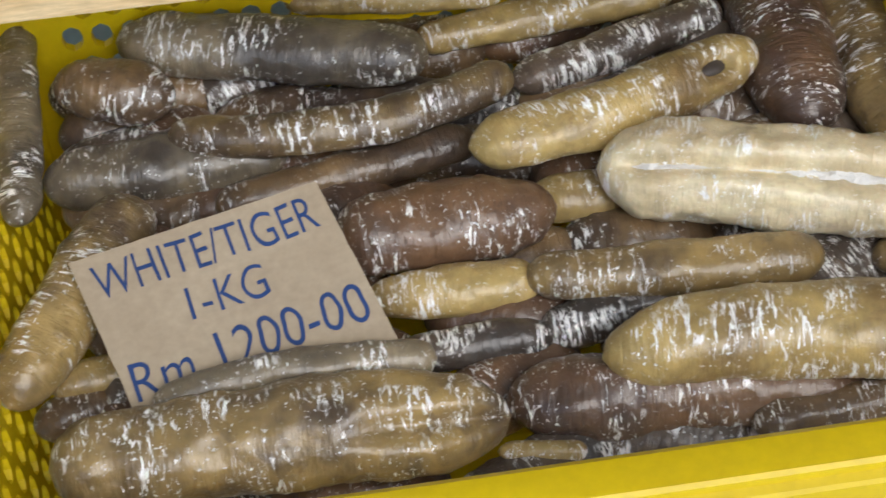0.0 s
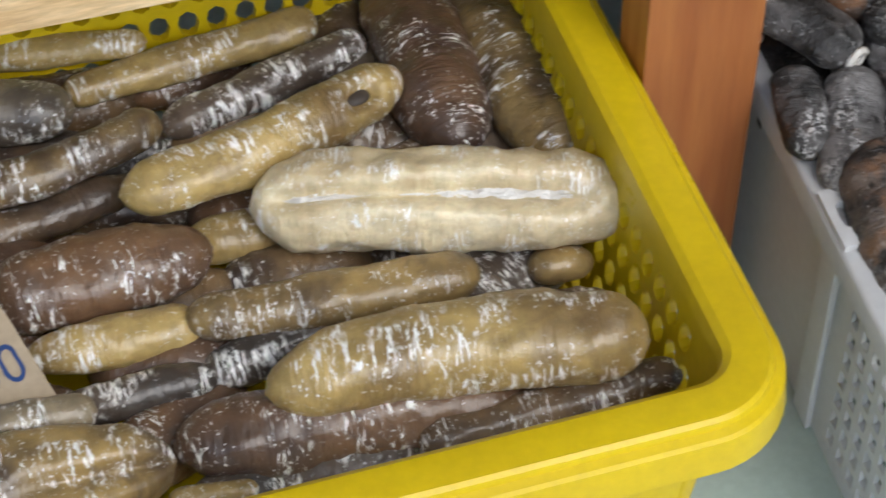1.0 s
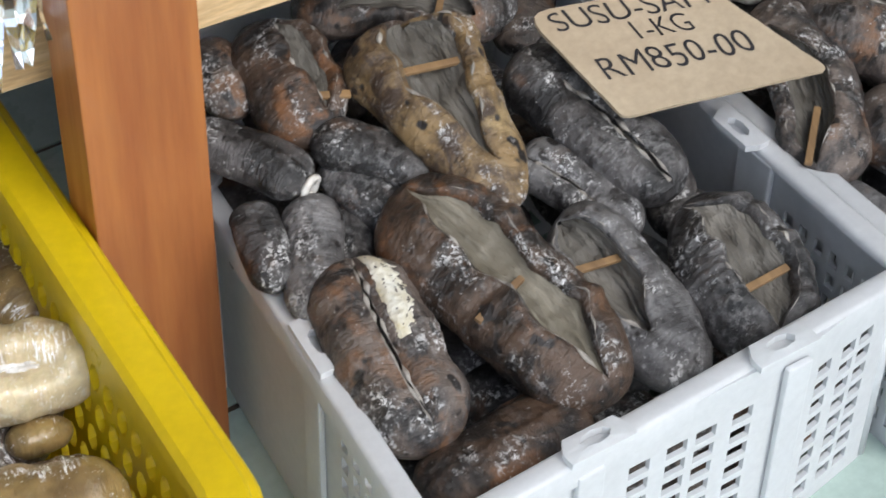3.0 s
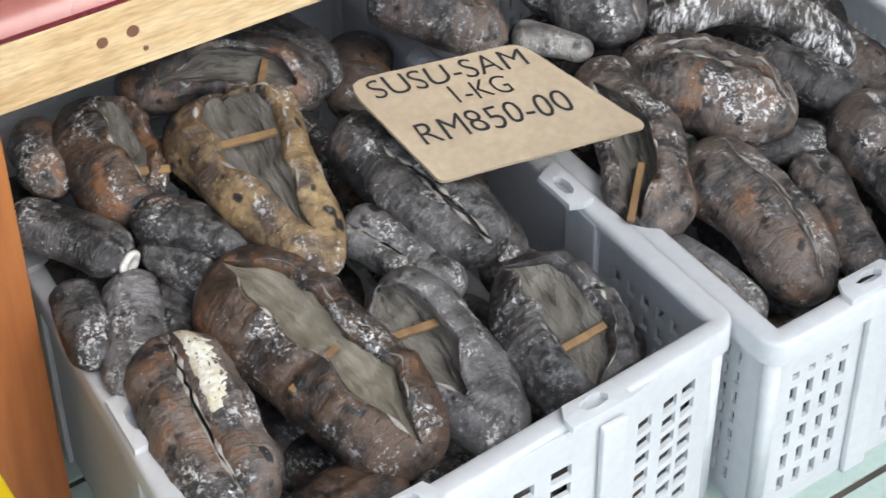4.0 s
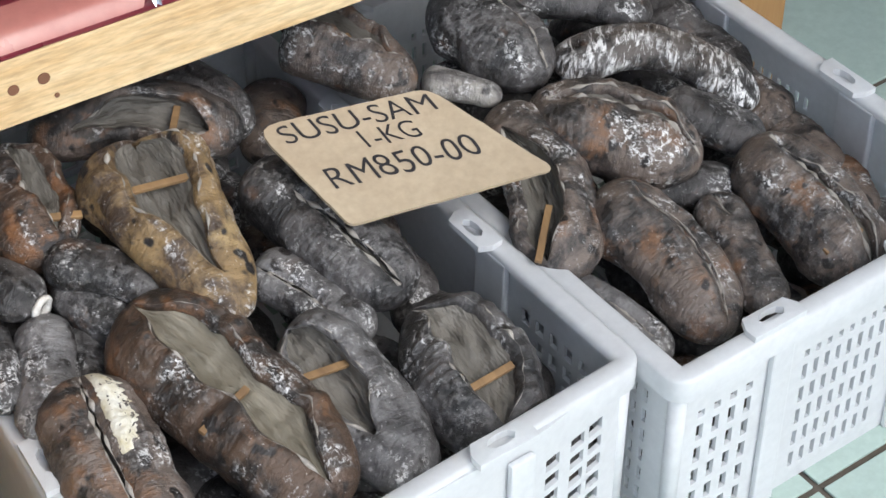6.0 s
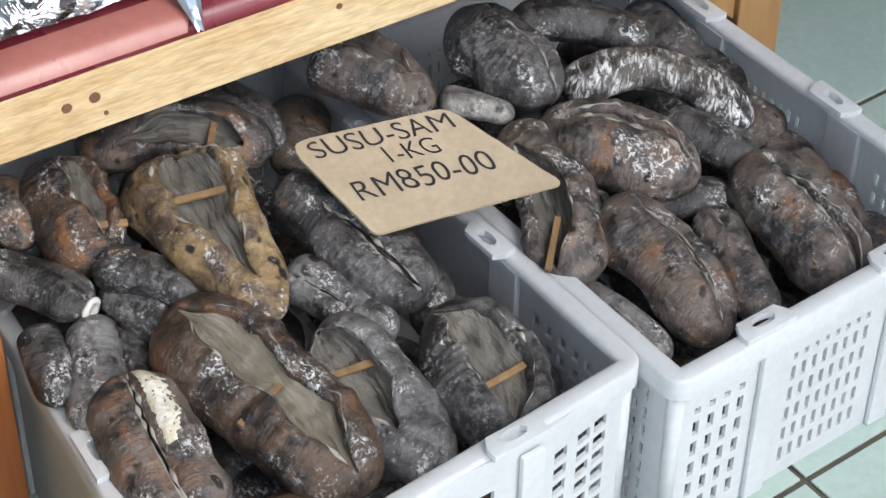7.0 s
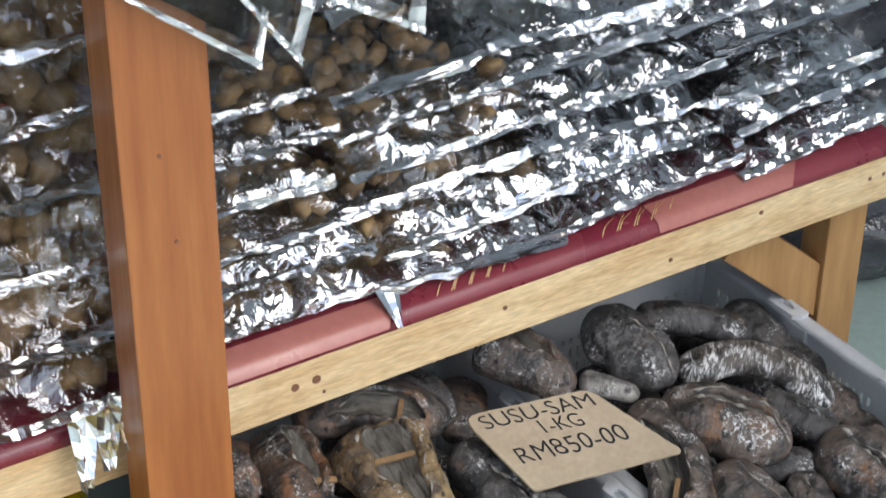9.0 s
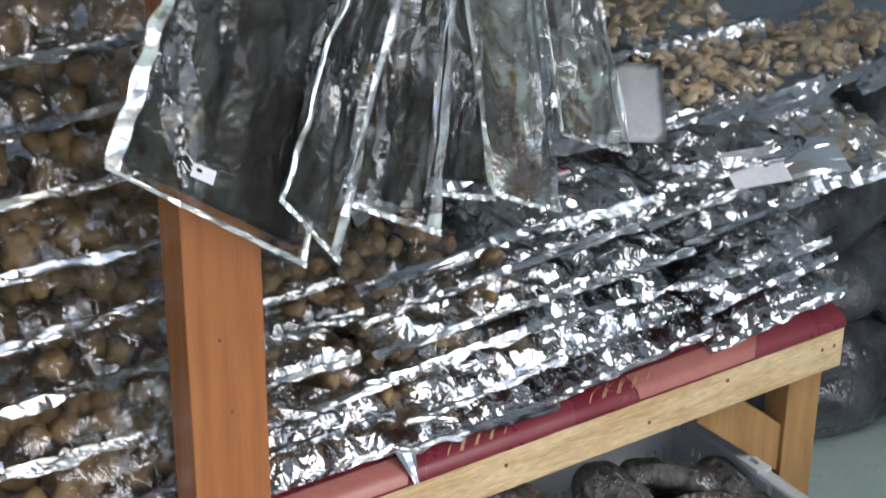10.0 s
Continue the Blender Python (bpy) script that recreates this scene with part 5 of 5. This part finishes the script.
def hanging_bag(bl, br, tr, tl, left_seal, right_seal, puff, clear, seed, tag=False):
    """A long bag hanging from a rail, by its four corners low left, low right, high right, high left: dark contents behind film, silver seals down its sides and along its foot."""
    bl, br, tr, tl = Vector(bl), Vector(br), Vector(tr), Vector(tl)
    grow = [(RAIL_Z - low.z) / (high.z - low.z) for low, high in ((bl, tl), (br, tr))]
    tl, tr = bl + (tl - bl) * grow[0], br + (tr - br) * grow[1]
    root = thing("hanging_bag", "clear bag with silver seams hanging over the table" if clear else "long clear bag of dark dried strips hanging over the table", "bag", "hanging bags", Matrix.Translation(bl))
    wide, tall = (br - bl).length, (tl - bl).length
    folds = creases(seed, 4, 0.07)

    def at(u, v, out):
        p = bl.lerp(br, u).lerp(tl.lerp(tr, u), v) - bl
        hollow = 0.008 * noise.noise(Vector((u * 2.5, v * 3, seed))) + 0.004 * noise.noise(Vector((u * 8, v * 8, seed)))
        belly = max(0.0, 1 - (2 * u - 1) ** 2) * puff * min(1, 0.35 + v * 4)
        return p + Vector((0, -out * belly + hollow, 0))
    bm = bmesh.new()
    a, b = left_seal / wide + 0.02, 1 - right_seal / wide - 0.02
    grid_faces(bm, [[at(a + (b - a) * i / 20, 0.035 + 0.96 * j / 36, 0.4) + Vector((0, 0.003 * noise.noise(Vector((i * 0.7, j * 0.25, seed))), 0)) for i in range(21)] for j in range(37)])
    bmesh.ops.solidify(bm, geom=bm.faces, thickness=0.004)
    part("filling", bm, PALE_STRIP if clear else BLACK_STRIP, root, smooth=True)
    bm = bmesh.new()
    grid_faces(bm, [[at(i / 36, j / 60, 1.0) + Vector((0, -0.003 - 0.012 * folds((i / 36 - 0.5) * wide, j / 60 * tall * 0.25) * min(1, i / 3, (36 - i) / 3), 0)) for i in range(37)] for j in range(61)])
    part("film", bm, FILM_CLEAR if clear else FILM_DARK, root, "", True, 16)
    for a, b in ((0.0, left_seal / wide), (1 - right_seal / wide, 1.0)):
        bm = bmesh.new()
        grid_faces(bm, [[at(a + (b - a) * i / 3, j / 40, 1.0) + Vector((0, -0.006 + 0.005 * noise.noise(Vector((j * 0.2, i * 0.5, seed))), 0)) for i in range(4)] for j in range(41)])
        part("seal", bm, DULL_FOIL, root, "silver side seal", True)
    bm = bmesh.new()
    grid_faces(bm, [[at(i / 24, -0.012 + 0.02 * j / 2, 1.0) + Vector((0, -0.008 + 0.005 * noise.noise(Vector((i * 0.8, j, seed))), 0)) for i in range(25)] for j in range(3)])
    part("seal", bm, DULL_FOIL, root, "crinkled silver foot seal")
    if tag:
        for name, u0, u1, v0, v1, lift, paint in (("label", 0.3, 0.405, 0.13, 0.185, 0.022, LABEL), ("printed_bars", 0.315, 0.34, 0.158, 0.172, 0.023, BLACK_INK)):
            bm = bmesh.new()
            grid_faces(bm, [[at(u0 + (u1 - u0) * i, v0 + (v1 - v0) * j, 1.0) + Vector((0, -lift, 0)) for i in range(2)] for j in range(2)])
            part(name, bm, paint, root, "small lilac paper label" if name == "label" else "")
    return root


RAIL_Z = 1.14
hanging_bag((-0.172, 0.262, 0.963), (0.033, 0.262, 0.793), (0.081, 0.262, 1.056), (-0.110, 0.262, 1.103), 0.0177, 0.0083, 0.012, False, 70, True)
hanging_bag((-0.004, 0.246, 0.885), (0.060, 0.246, 0.796), (0.133, 0.246, 1.049), (0.070, 0.246, 1.064), 0.0071, 0.0190, 0.012, False, 71)
hanging_bag((0.073, 0.256, 0.854), (0.187, 0.256, 0.782), (0.205, 0.256, 1.027), (0.133, 0.256, 1.045), 0.0035, 0.0210, 0.014, False, 72)
hanging_bag((0.174, 0.262, 0.832), (0.264, 0.262, 0.794), (0.243, 0.262, 1.016), (0.199, 0.262, 1.027), 0.0047, 0.0047, 0.014, False, 73)
hanging_bag((0.250, 0.250, 0.810), (0.340, 0.250, 0.762), (0.304, 0.250, 1.005), (0.211, 0.250, 1.028), 0.0041, 0.0041, 0.030, True, 74)
hanging_bag((0.352, 0.270, 0.840), (0.451, 0.270, 0.787), (0.401, 0.270, 0.974), (0.324, 0.270, 0.993), 0.0047, 0.0071, 0.014, True, 75)
rail = tagged(new("hanging_rail"), "thin pole that the bags hang from", "pole")
bm = bmesh.new()
bmesh.ops.create_cone(bm, cap_ends=True, segments=16, radius1=0.012, radius2=0.012, depth=1.6, matrix=pose(0.2, 0.268, 1.15, 0, 90, 0))
part("pole", bm, POST, rail, smooth=True)

# sacks of dried goods on the floor beyond the table
for k, (x, y, r, z) in enumerate(((1.16, 0.57, 0.12, 0.085), (1.34, 0.44, 0.11, 0.08), (1.38, 0.72, 0.12, 0.085), (1.12, 0.86, 0.13, 0.09), (1.16, 0.62, 0.1, 0.22), (1.34, 0.56, 0.1, 0.2), (1.16, 0.84, 0.1, 0.23), (1.2, 0.72, 0.1, 0.33), (1.36, 0.78, 0.1, 0.24), (1.09, 0.6, 0.1, 0.37), (1.14, 0.78, 0.1, 0.43), (1.36, 0.76, 0.1, 0.39))):
    q = r
    root = thing("sack", "grey translucent plastic sack of dried goods on the floor", "sack", "sacks on the floor", pose(x, y, z, 0, 0, 40 * k))
    bm = bmesh.new()
    bmesh.ops.create_icosphere(bm, subdivisions=4, radius=1)
    for v in bm.verts:
        p = v.co.copy()
        n = 1 + 0.16 * noise.noise(p * 2 + Vector((k * 5, 0, 0))) + 0.05 * (1 - abs(noise.noise(p * 6)) * 2)
        v.co = Vector((p.x * q * 1.5 * n, p.y * q * 0.9 * n, max(p.z * q * 0.75 * n, -z + 0.001)))
    part("bulk", bm, SACK, root, smooth=True)

# ---- floor tiles ----
PITCH = 0.356
bm = bmesh.new()
box(bm, (0.003, 0.003, -0.003), (PITCH - 0.003, PITCH - 0.003, 0.0), 0.0012)
tile_mesh = bpy.data.meshes.new("tile")
bm.to_mesh(tile_mesh)
bm.free()
tile_mesh.materials.append(TILE)
for i in range(-8, 9):
    for j in range(-7, 6):
        ob = new("tile", tile_mesh)
        ob.parent = floor
        ob.location = (0.216 + PITCH * i, -0.042 + PITCH * j, rnd.uniform(-0.0006, 0.0))
